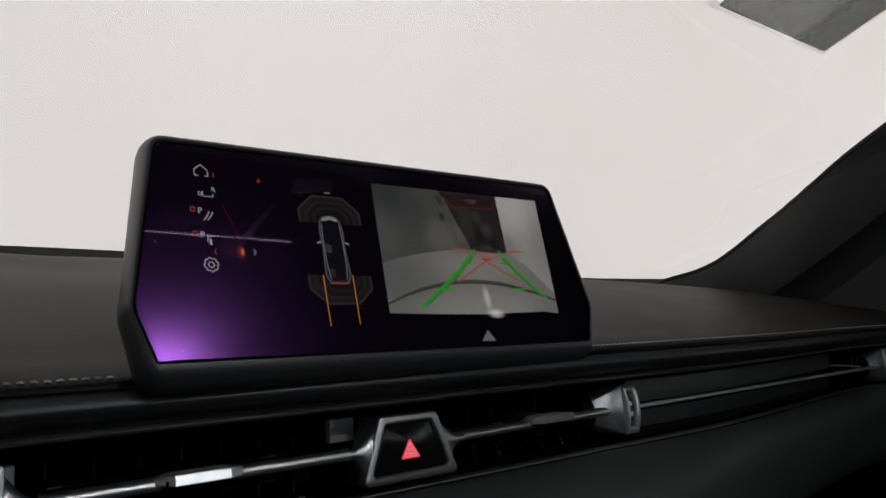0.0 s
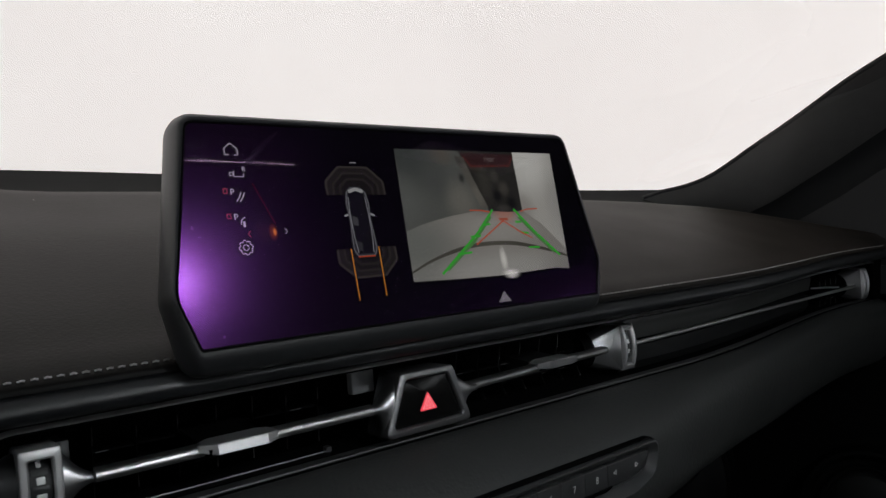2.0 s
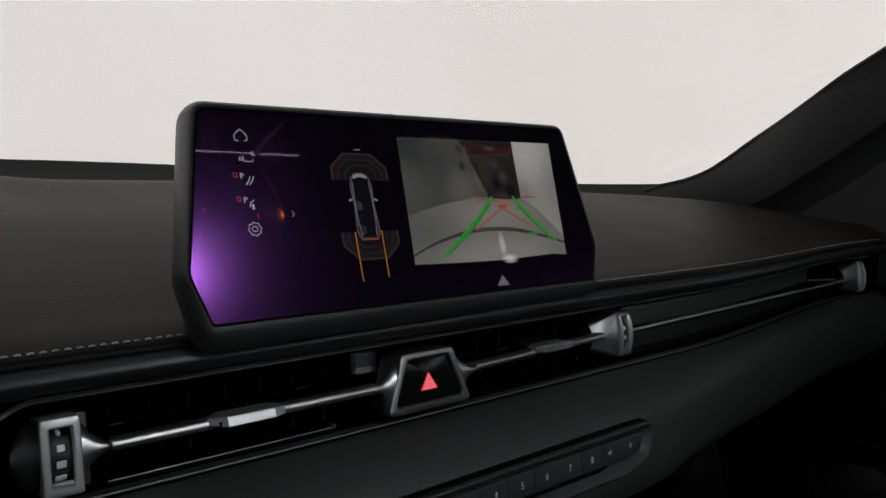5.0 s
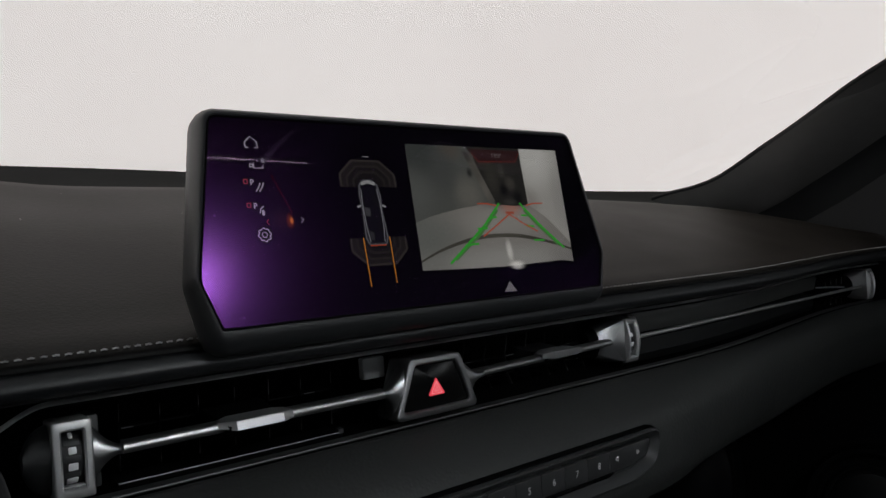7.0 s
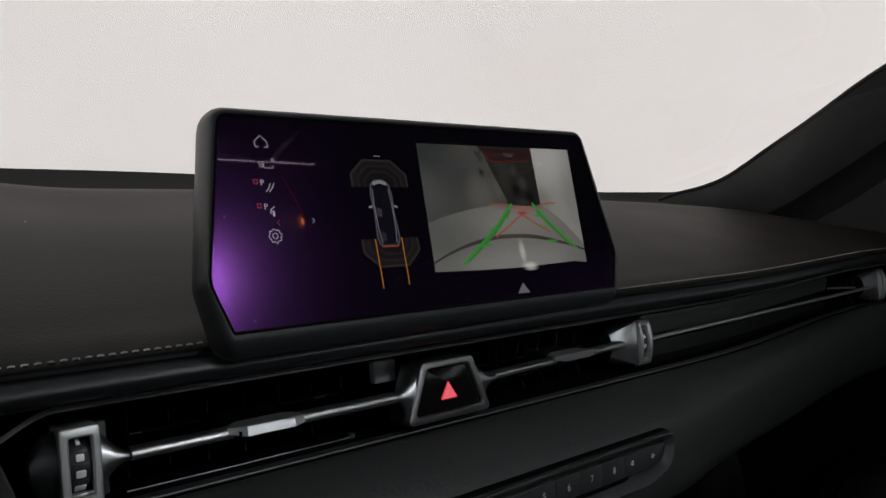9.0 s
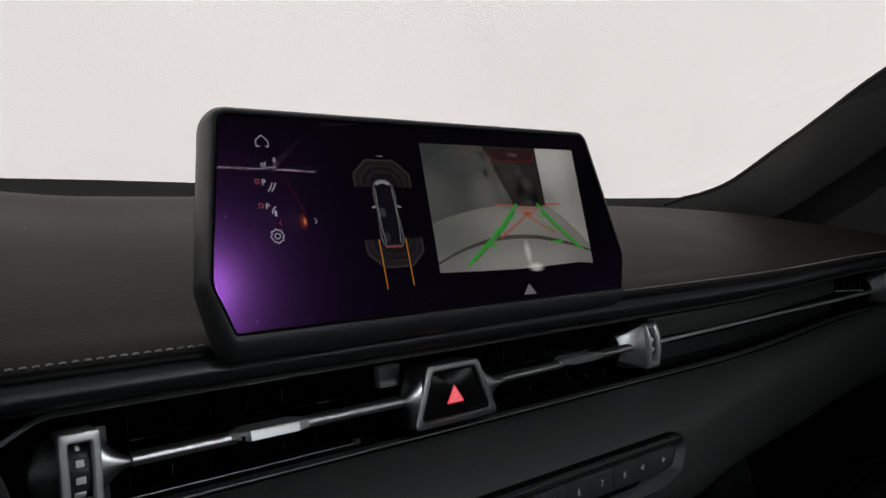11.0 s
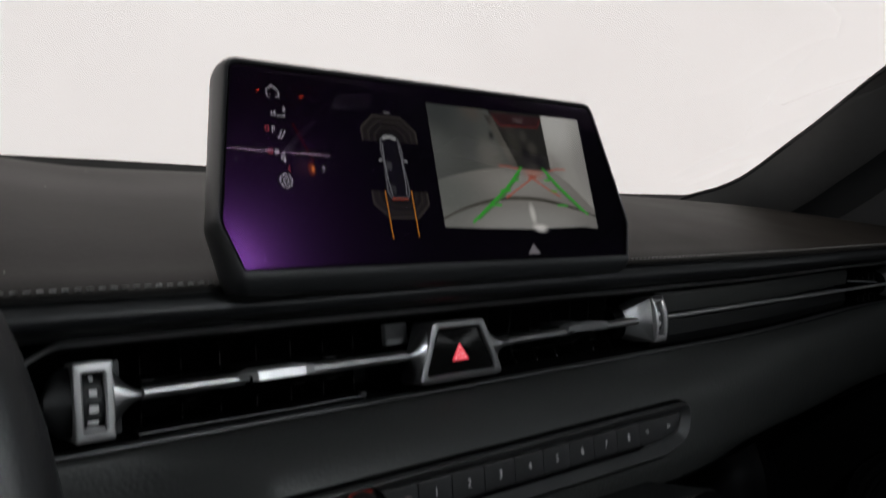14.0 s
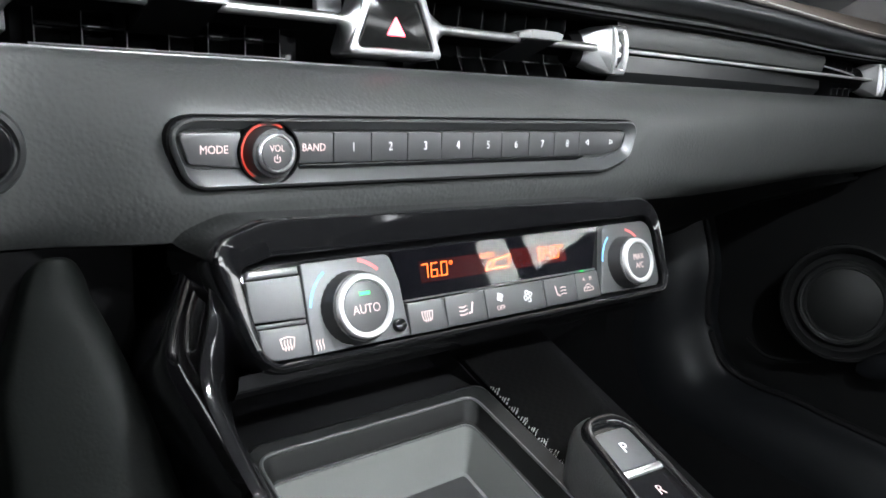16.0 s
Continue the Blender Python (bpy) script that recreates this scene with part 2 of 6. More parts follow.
def part(name, bm, mat, parent, label="", world=False, smooth=True, kind="", turn=True):
    """Links a bmesh as one mesh object under a thing or a part; world: its vertices are in the world's frame."""
    m = MW[parent.name]
    if world:
        bm.transform(m.inverted())
    if turn:
        bmesh.ops.recalc_face_normals(bm, faces=bm.faces)
    me = bpy.data.meshes.new(name)
    bm.to_mesh(me)
    bm.free()
    me.materials.append(mat)
    if smooth:
        me.shade_smooth()
        me.set_sharp_from_angle(angle=radians(38))
    ob = new(name, me)
    ob.parent = parent
    MW[ob.name] = m.copy()
    return tagged(ob, label, kind=kind)


def piece(name, bm, mat, label, category, kind="", m=None, group=""):
    """A top-level thing of one mesh, given in the world's frame."""
    bmesh.ops.recalc_face_normals(bm, faces=bm.faces)
    me = bpy.data.meshes.new(name)
    bm.to_mesh(me)
    bm.free()
    me.materials.append(mat)
    me.shade_smooth()
    me.set_sharp_from_angle(angle=radians(38))
    ob = new(name, me)
    MW[ob.name] = Matrix()
    return tagged(ob, label, category, group, kind)


def facing(x, y, z, lean=0.0, rz=0.0):
    """Frame of a panel that faces the cabin: local x along the dash, y up the panel, z out of it; lean: degrees that it leans back."""
    return pose(x, y, z, 90 - lean, 0, rz)


def rounded(points, r, n=4):
    """A polygon with rounded corners; r: one radius or one for each corner."""
    out = []
    k = len(points)
    for i, p in enumerate(points):
        ri = r[i] if isinstance(r, (list, tuple)) else r
        p = Vector(p)
        a, b = Vector(points[i - 1]) - p, Vector(points[(i + 1) % k]) - p
        half = a.angle(b) / 2
        d = min(ri / math.tan(half), a.length * 0.49, b.length * 0.49)
        p0, p1 = p + a.normalized() * d, p + b.normalized() * d
        for j in range(n + 1):
            s = j / n
            out.append(((1 - s) ** 2 * p0 + 2 * s * (1 - s) * (p * 0.86 + (p0 + p1) * 0.07) + s * s * p1))
    return out


def box2(x0, x1, y0, y1):
    return [(x0, y0), (x1, y0), (x1, y1), (x0, y1)]


def disc2(cx, cy, r, n=40, ry=None):
    return [Vector((cx + r * math.cos(2 * math.pi * i / n), cy + (ry or r) * math.sin(2 * math.pi * i / n))) for i in range(n)]


def inset(points, d):
    pts = [Vector(p) for p in points]
    area = sum(pts[i - 1].x * pts[i].y - pts[i].x * pts[i - 1].y for i in range(len(pts)))
    s = 1 if area > 0 else -1
    out = []
    for i, p in enumerate(pts):
        e0, e1 = (p - pts[i - 1]), (pts[(i + 1) % len(pts)] - p)
        e0 = e0.normalized() if e0.length > 1e-9 else e1.normalized()
        e1 = e1.normalized() if e1.length > 1e-9 else e0
        n0, n1 = Vector((-e0.y, e0.x)) * s, Vector((-e1.y, e1.x)) * s
        n = (n0 + n1)
        n = n / max(n.length, 1e-6)
        out.append(p + n * (d / max(n.dot(n0), 0.4)))
    return out


def rings(bm, loops, cap0=True, cap1=True, closed=True):
    """Skins a row of loops of 3D points that have the same count."""
    vs = [[bm.verts.new(p) for p in loop] for loop in loops]
    n = len(vs[0])
    for a, b in zip(vs, vs[1:]):
        for i in range(n if closed else n - 1):
            j = (i + 1) % n
            bm.faces.new((a[i], a[j], b[j], b[i]))
    if cap0:
        bm.faces.new(vs[0][::-1])
    if cap1:
        bm.faces.new(vs[-1])
    return bm


def at(points, z):
    return [(p[0], p[1], z) for p in points]


def slab(outline, z0, z1, bevel=0.0004, bm=None):
    """A plate in a panel's frame with a softened front edge."""
    bm = bm or bmesh.new()
    return rings(bm, [at(outline, z0), at(outline, z1 - bevel), at(inset(outline, bevel * 0.4), z1 - bevel * 0.35), at(inset(outline, bevel), z1)])


def hoop(outer, inner, z0, z1, bevel=0.0006, depth=None, bm=None):
    """A frame round an opening."""
    bm = bm or bmesh.new()
    return rings(bm, [at(outer, z0), at(outer, z1 - bevel), at(inset(outer, bevel * 0.4), z1 - bevel * 0.3), at(inset(outer, bevel), z1),
                      at(inset(inner, -bevel), z1), at(inner, z1 - bevel), at(inner, z0 if depth is None else depth)], False, False)


def knob(radius, z0, z1, bm=None, cx=0, cy=0, n=48, bevel=0.001, ribs=0.0, top=1.0):
    bm = bm or bmesh.new()

    def loop(r, z, rib=0.0):
        return [(cx + (r - rib * (i % 2)) * math.cos(2 * math.pi * i / n), cy + (r - rib * (i % 2)) * math.sin(2 * math.pi * i / n), z) for i in range(n)]
    return rings(bm, [loop(radius, z0, ribs), loop(radius * (0.5 + top / 2), z1 - bevel, ribs), loop(radius * top - bevel * 0.3, z1 - bevel * 0.3), loop(radius * top - bevel, z1)])


def ring_band(r0, r1, z0, z1, a0=0, a1=360, cx=0, cy=0, n=40, bm=None):
    """A flat band round a centre, r0 to r1, from one angle to the other."""
    bm = bm or bmesh.new()
    full = a1 - a0 >= 360
    loops = []
    for i in range(n + (0 if full else 1)):
        a = radians(a0 + (a1 - a0) * i / n)
        c, s = math.cos(a), math.sin(a)
        loops.append([(cx + r0 * c, cy + r0 * s, z0), (cx + r1 * c, cy + r1 * s, z0), (cx + r1 * c, cy + r1 * s, z1), (cx + r0 * c, cy + r0 * s, z1)])
    if full:
        loops.append(loops[0])
    rings(bm, loops, not full, not full)
    bmesh.ops.remove_doubles(bm, verts=bm.verts, dist=1e-7)
    return bm


def tube(points, radius, n=10, bm=None, flat=1.0):
    """A rod along 3D points; radius: one, or one for each point."""
    bm = bm or bmesh.new()
    pts = [Vector(p) for p in points]
    loops = []
    for i, p in enumerate(pts):
        d = (pts[min(i + 1, len(pts) - 1)] - pts[max(i - 1, 0)]).normalized()
        u = d.cross(Vector((0, 0, 1)) if abs(d.z) < 0.9 else Vector((0, 1, 0))).normalized()
        v = u.cross(d)
        r = radius[i] if isinstance(radius, (list, tuple)) else radius
        loops.append([p + r * (math.cos(2 * math.pi * k / n) * u + flat * math.sin(2 * math.pi * k / n) * v) for k in range(n)])
    return rings(bm, loops)


def stroke(points, w, z0, z1, closed=False, bm=None):
    """A line of even width drawn on a panel, with a little body."""
    bm = bm or bmesh.new()
    pts = [Vector(p) for p in points]
    k = len(pts)
    for i in range(k if closed else k - 1):
        a, b = pts[i], pts[(i + 1) % k]
        d = (b - a).normalized()
        n = Vector((-d.y, d.x)) * w / 2
        a, b = a - d * w * 0.3, b + d * w * 0.3
        rings(bm, [at([a + n, b + n, b - n, a - n], z0), at([a + n, b + n, b - n, a - n], z1)])
    return bm


def grid(rows):
    """A smooth sheet through rows of 3D points."""
    bm = bmesh.new()
    return rings(bm, rows, False, False, closed=False)


def spline(points, n):
    """Catmull-Rom through 2D or 3D points, n steps a span."""
    p = [Vector(q) for q in points]
    p = [p[0] * 2 - p[1]] + p + [p[-1] * 2 - p[-2]]
    out = []
    for i in range(1, len(p) - 2):
        for j in range(n):
            t = j / n
            a, b, c, d = p[i - 1:i + 3]
            out.append(0.5 * (2 * b + (c - a) * t + (2 * a - 5 * b + 4 * c - d) * t * t + (3 * b - a - 3 * c + d) * t ** 3))
    return out + [p[-2]]


def step(x, a, b):
    t = min(max((x - a) / (b - a), 0), 1)
    return t * t * (3 - 2 * t)


def along(x, table):
    return float(np.interp(x, [p[0] for p in table], [p[1] for p in table]))


def lettering(text, size, mat, parent, m, name="lettering", label="", squeeze=1.0, thick=0.00003, spacing=1.0):
    """Raised print in the built-in font, centred on the frame m (in the world)."""
    cu = bpy.data.curves.new(name, "FONT")
    cu.body, cu.size, cu.align_x, cu.align_y, cu.extrude = text, size, "CENTER", "CENTER", thick
    cu.resolution_u = 3
    cu.space_character = spacing
    tmp = bpy.data.objects.new(name, cu)
    scene.collection.objects.link(tmp)
    dg = bpy.context.evaluated_depsgraph_get()
    me = bpy.data.meshes.new_from_object(tmp.evaluated_get(dg))
    bpy.data.objects.remove(tmp)
    bpy.data.curves.remove(cu)
    me.transform(MW[parent.name].inverted() @ m @ Matrix.Diagonal((squeeze, 1, 1, 1)))
    me.name = name
    me.materials.clear()
    me.materials.append(mat)
    ob = new(name, me)
    ob.parent = parent
    MW[ob.name] = MW[parent.name].copy()
    return tagged(ob, label)


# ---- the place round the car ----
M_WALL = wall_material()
# fill light from out of view, its strength tuned for each side
M_REARGLOW = wall_material(1.15, (0.86, 0.91, 0.95, 1), (0.93, 0.97, 1.0, 1))
M_RIGHTGLOW = wall_material(0.45, (0.90, 0.92, 0.93, 1), (0.96, 0.97, 0.98, 1))
M_LEFTGLOW = wall_material(0.27, (0.86, 0.91, 0.95, 1), (0.93, 0.97, 1.0, 1))


def cuboid(x0, x1, y0, y1, z0, z1, bm=None):
    bm = bm or bmesh.new()
    return rings(bm, [[(x0, y0, z0), (x1, y0, z0), (x1, y1, z0), (x0, y1, z0)], [(x0, y0, z1), (x1, y0, z1), (x1, y1, z1), (x0, y1, z1)]])


piece("backdrop", cuboid(-3.3, 8.0, 1.9, 2.0, -0.01, 3.3), M_WALL, "plain white wall in front of the car, glowing in place of lamp light", "wall", "structure")
# unseen glowing walls, added to light the cabin through its windows
piece("garage_wall_left", cuboid(-3.4, -3.3, -5.0, 2.0, -0.01, 3.3), M_LEFTGLOW, "unseen glowing white wall beside the car, added as fill light", "wall", "structure")
piece("garage_wall_right", cuboid(8.0, 8.1, -5.0, 2.0, -0.01, 3.3), M_RIGHTGLOW, "unseen glowing white wall beside the car, added as fill light", "wall", "structure")
piece("garage_wall_rear", cuboid(-3.3, 8.0, -5.1, -5.0, -0.01, 3.3), M_REARGLOW, "unseen glowing white wall behind the car, added as fill light", "wall", "structure")
M_CONCRETE = material("grey_concrete", (0.25, 0.25, 0.24), 0.8, vary=0.2, vary_scale=2, bump=0.3, bump_scale=60)
bm = bmesh.new()
cuboid(-3.4, 8.1, -5.1, 2.0, -0.1, -0.01, bm)
piece("ground", bm, M_CONCRETE, "plain grey concrete floor under the car", "floor", "structure")


M_TUBE = glowing("ceiling_light_panel", (0.95, 0.98, 1.0), TUBE_LIGHT)
M_LAMPCASE = material("white_lamp_casing", (0.7, 0.7, 0.7), 0.5, vary=0.05, vary_scale=4)
for yl in (0.75, 1.35):
    lamp = thing("ceiling_lamp", pose(0.4, yl, 3.3), "long white lit ceiling lamp in the garage", "lamp", group="garage lamps")
    part("casing", cuboid(-1.1, 1.9, yl - 0.14, yl + 0.14, 3.21, 3.30), M_LAMPCASE, lamp, world=True)
    part("diffuser", cuboid(-1.08, 1.88, yl - 0.12, yl + 0.12, 3.195, 3.209), M_TUBE, lamp, "lit white diffuser", world=True)
piece("garage_ceiling", cuboid(-3.4, 8.1, -5.1, 2.0, 3.3, 3.4), M_CONCRETE, "plain grey garage ceiling", "ceiling", "structure")

# cabin shell: floor, sides, rear, roof lining
piece("floor", cuboid(-0.50, 1.00, -1.0, 0.75, 0.38, 0.42), M_CARPET, "black carpet on the cabin floor", "floor", "structure")
piece("wall_front", cuboid(-0.50, 1.04, 0.66, 0.70, 0.42, 1.045), M_DEEP, "dark bulkhead behind the dashboard", "wall", "structure")
# unseen; its lower part stands high to hold back low light, as seats would
rear = cuboid(-0.50, 1.00, -1.04, -1.0, 0.42, 1.06)
cuboid(-0.50, 1.00, -1.04, -1.0, 1.22, 1.27, rear)
piece("wall_rear", rear, M_HEAD, "unseen dark cloth rear wall of the cabin, raised to block low light", "wall", "structure")
side = cuboid(-0.54, -0.50, -1.04, -0.70, 0.42, 1.27)
cuboid(-0.54, -0.50, 0.34, 0.70, 0.42, 1.05, side)
cuboid(-0.54, -0.50, -0.70, 0.34, 0.42, 0.98, side)
piece("wall_left", side, M_DARKPAD, "dark plastic driver door side under its window", "wall", "structure")
# unseen rail and post, added to cut and split the window's reflection
side = cuboid(1.00, 1.04, -0.42, 0.10, 1.150, 1.27)
cuboid(1.00, 1.04, -1.04, -0.42, 1.225, 1.27, side)
cuboid(1.00, 1.03, -0.512, -0.492, 1.00, 1.225, side)
piece("wall_right", side, M_DARKPAD, "unseen dark rail and post, added to trim the side window's reflections", "wall", "structure")
piece("ceiling", cuboid(-0.54, 1.04, -1.04, 0.10, 1.27, 1.30), M_HEAD, "dark cloth roof lining", "ceiling", "structure")


# ---- windscreen, its label and the pillar ----
def screen_z(y, x):
    return 1.083 + 0.36 * (0.65 - y) - 0.02 * step(x, 0.3, 1.0)


rows = []
for i in range(13):
    x = -0.54 + 1.56 * i / 12
    bow = 0.05 * ((x - 0.2475) / 0.75) ** 2
    rows.append([Vector((x, y - bow, screen_z(y, x))) for y in [0.66 - 0.56 * j / 10 for j in range(11)]])
bm = grid(rows)
windscreen = piece("window_1", bm, M_PANE, "clear raked windscreen over the dashboard", "windscreen", "structure")
windscreen.visible_shadow = False

WS = pose(0.572, 0.222, 1.2295, math.degrees(math.atan(-0.36)) , 0, 0)
sticker = thing("windscreen_sticker", WS, "small grey film label stuck inside the windscreen", "sticker")
M_FILM = bpy.data.materials.new("grey_translucent_film")
M_FILM.use_nodes = True
ft = M_FILM.node_tree
ft.nodes.remove(ft.nodes["Principled BSDF"])
film = ft.nodes.new("ShaderNodeBsdfTransparent")
fn = ft.nodes.new("ShaderNodeTexNoise")
fn.inputs["Scale"].default_value = 90
fr = ft.nodes.new("ShaderNodeValToRGB")
fr.color_ramp.elements[0].position, fr.color_ramp.elements[0].color = 0.42, (0.13, 0.14, 0.13, 1)
fr.color_ramp.elements[1].position, fr.color_ramp.elements[1].color = 0.60, (0.25, 0.26, 0.25, 1)
ft.links.new(fn.outputs["Fac"], fr.inputs[0])
ft.links.new(fr.outputs[0], film.inputs["Color"])
ft.links.new(film.outputs[0], ft.nodes["Material Output"].inputs["Surface"])
M_CLEARFILM = pane_material("clear_film_edge", (1, 1, 1), 1.4, 0.05, 0.5)
lab = rounded([(-0.094, 0.028), (-0.098, -0.030), (0.060, -0.028), (0.060, 0.028)], 0.003)
bm = bmesh.new()
bm.faces.new([bm.verts.new((p.x * 1.12 - 0.002, p.y * 1.12, -0.0033)) for p in (lab if (lab[1] - lab[0]).cross(lab[9] - lab[0]) < 0 else lab[::-1])])
part("film_border", bm, M_CLEARFILM, sticker, "clear film edge", turn=False)
bm = bmesh.new()
bm.faces.new([bm.verts.new((p.x, p.y, -0.004)) for p in lab])
part("film", bm, M_FILM, sticker, "grey printed film")

# pillar trim: a sheet that sweeps from the dashboard's end up and back beside the windscreen
PILLAR = [(0.870, 0.600, 1.058), (0.885, 0.580, 1.066), (0.900, 0.555, 1.0725), (0.906, 0.525, 1.083), (0.913, 0.500, 1.0985), (0.915, 0.465, 1.1205), (0.900, 0.420, 1.1405), (0.880, 0.377, 1.159), (0.868, 0.340, 1.1775), (0.850, 0.295, 1.195), (0.830, 0.200, 1.235), (0.810, 0.080, 1.280)]
PFOOT = [(0.930, 0.600, 1.020), (0.950, 0.580, 1.018), (0.965, 0.560, 1.018), (0.980, 0.530, 1.026), (0.980, 0.505, 1.034), (0.980, 0.470, 1.050), (0.980, 0.430, 1.074), (0.980, 0.390, 1.098), (0.980, 0.345, 1.127), (0.980, 0.290, 1.160), (0.970, 0.200, 1.200), (0.960, 0.080, 1.240)]
top, foot = spline(PILLAR, 5), spline(PFOOT, 5)
rows, gap_rows = [], []
for a, b in zip(top, foot):
    e = a + Vector((-0.0005, -0.002, -0.0050))
    rows.append([a + Vector((0.020, 0.012, -0.006)), a + Vector((0.004, 0.004, -0.0036)), e] + [e.lerp(b, f) + Vector((-0.010, -0.006, 0.0)) * math.sin(math.pi * f) for f in (0.15, 0.35, 0.55, 0.75, 0.9)] + [b, b + Vector((0.006, 0.003, -0.003))])
    gap_rows.append([b + Vector((0.004, 0.002, -0.002)), b + Vector((0.014, 0.006, -0.012)), b + Vector((0.022, 0.004, -0.030)), b + Vector((0.034, 0.0, -0.060)), b + Vector((0.050, 0.0, -0.060))])
pillar = thing("trim", pose(1.0, 0.5, 1.0), "dark grey windscreen pillar trim", "pillar trim", kind="structure")
part("pillar_cover", grid(rows), M_PILLAR, pillar, world=True)
part("door_seal", grid(gap_rows), M_RUBBER, pillar, "black rubber door seal", world=True)
part("seal", tube([p + Vector((0.0, 0.0, -0.0026)) for p in top], 0.0027, 8), M_RUBBER, pillar, "black rubber glass seal", world=True)

# passenger door: panel, mirror sail, speaker
door = thing("door_1", pose(1.0, 0.2, 0.45), "dark grey passenger door with a round speaker", "car door", kind="structure")
rows = []
for y in [0.69 - 0.08 * k for k in range(22)]:
    rows.append([Vector((1.02, y, z)) if z > 0.9 else Vector((0.90 + 0.10 * step(z, 0.60, 0.95) + 0.02 * math.sin(z * 9), y, z)) for z in [0.42 + 0.05 * k for k in range(11)] + [0.945]])
part("door_panel", grid(rows), M_DARKPAD, door, world=True)
bm = bmesh.new()
cuboid(1.015, 1.05, -1.0, -0.33, 0.94, 1.085, bm)
cuboid(1.015, 1.05, -1.0, -0.65, 1.085, 1.27, bm)
cuboid(1.015, 1.05, -0.65, -0.33, 1.225, 1.27, bm)
cuboid(1.015, 1.05, -0.33, 0.18, 0.94, 1.05, bm)
cuboid(1.015, 1.05, -0.33, 0.18, 1.215, 1.27, bm)
UPPER = [(0.18, 0.94), (0.66, 0.94), (0.66, 1.0), (0.585, 1.003), (0.52, 1.013), (0.45, 1.034), (0.36, 1.074), (0.26, 1.124), (0.18, 1.160)]
rings(bm, [[(x, y, z) for y, z in UPPER] for x in (1.015, 1.05)])
part("door_upper", bm, M_PLASTIC, door, world=True)
part("door_cap", cuboid(0.995, 1.014, -0.45, 0.62, 0.93, 0.965), M_PLASTIC, door, world=True)
bm = bmesh.new()
rings(bm, [[Vector((1.01 - d, y, z)) for y, z in rounded([(0.480, 0.955), (0.160, 0.955), (0.160, 1.170), (0.250, 1.130), (0.349, 1.080), (0.394, 1.050), (0.422, 1.034), (0.458, 1.014)], 0.004)] for d in (-0.006, 0.010, 0.014)])
part("mirror_sail", bm, M_SAIL, door, "satin black mirror corner cover", world=True)
SPK = pose(0.868, 0.312, 0.704, 80, 0, -70)


def turned(profile, m, n=40):
    bm = bmesh.new()
    rings(bm, [[m @ Vector((r * math.cos(2 * math.pi * i / n), r * math.sin(2 * math.pi * i / n), z)) for i in range(n)] for r, z in profile])
    return bm


def ring_turned(radius, z, m, r):
    """A thin round bead about the axis of the frame m."""
    n = 56
    loops = [[m @ Vector(((radius + r * math.cos(2 * math.pi * j / 8)) * math.cos(a), (radius + r * math.cos(2 * math.pi * j / 8)) * math.sin(a), z + r * math.sin(2 * math.pi * j / 8))) for j in range(8)]
             for a in [2 * math.pi * i / n for i in range(n + 1)]]
    return rings(bmesh.new(), loops, False, False)


spk = part("speaker", turned([(0.066, -0.05), (0.066, 0.002), (0.0645, 0.006), (0.061, 0.0065), (0.0575, 0.003), (0.0550, -0.004), (0.0490, -0.006)], SPK, 56), M_DARKPAD, door, "round black speaker surround", world=True)
part("rim", ring_turned(0.0616, 0.0060, SPK, 0.0010), M_DARKPAD, spk, "dark satin rim", world=True)
part("grille", turned([(0.0485, -0.008), (0.0485, 0.001), (0.0470, 0.0035), (0.0452, 0.0035), (0.0440, 0.0015), (0.0415, 0.0010), (0.0402, 0.0026), (0.0388, 0.0026), (0.0375, 0.0012), (0.030, 0.0030), (0.015, 0.0048), (0.004, 0.0052)], SPK, 56), M_GRILLE, spk, "dark domed speaker grille", world=True)
part("ring", ring_turned(0.0461, 0.0036, SPK, 0.0007), M_GRILLE, spk, "thin satin ring", world=True)

loops = []
for k in range(9):
    f = k / 8
    r = 0.0165 * math.sqrt(max(0.12, 1 - (2 * f - 1) ** 6))
    loops.append([(0.868 + 0.55 * r * math.cos(t), 0.287 - 0.090 * f, 0.637 + 0.030 * f + r * math.sin(t)) for t in [2 * math.pi * i / 18 for i in range(18)]])
part("pull_handle", rings(bmesh.new(), loops), M_KICK, door, "satin dark grey pull handle", world=True)
part("pocket_ridge", tube(spline([(0.868, 0.4166, 0.6310), (0.868, 0.3921, 0.6160), (0.868, 0.3556, 0.6205), (0.868, 0.3118, 0.6386), (0.868, 0.270, 0.6520)], 6), 0.0022, 8), M_DARKPAD, door, "black moulded ridge", world=True)

# ---- dashboard ----
XS = [-0.42 + 0.02 * i for i in range(73)]
XC = 0.2475


def sweep(x):
    """How far the dashboard swings forward towards its far end."""
    return 0.042 * step(x, 0.50, 0.92) + 0.10 * step(x, 0.985, 1.06)


def crest(x):
    """Height of the top pad's far edge."""
    return along(x, [(-0.42, 1.10), (-0.1, 1.097), (0.0, 1.082), (0.05, 1.0715), (0.076, 1.068), (0.11, 1.065), (0.3, 1.064), (0.5, 1.058), (0.63, 1.053), (0.72, 1.049), (0.80, 1.043), (0.84, 1.038), (0.87, 1.032), (0.90, 1.024), (0.944, 1.013), (1.02, 1.0)])


def far_edge(x):
    """How far forward the top pad reaches; it runs in towards the door at its end."""
    return along(x, [(-0.42, 0.545), (0.0, 0.542), (0.1, 0.537), (0.3, 0.532), (0.5, 0.518), (0.63, 0.507), (0.72, 0.495), (0.80, 0.475), (0.84, 0.457), (0.87, 0.439), (0.90, 0.408), (0.944, 0.371), (0.97, 0.354), (1.02, 0.348)])


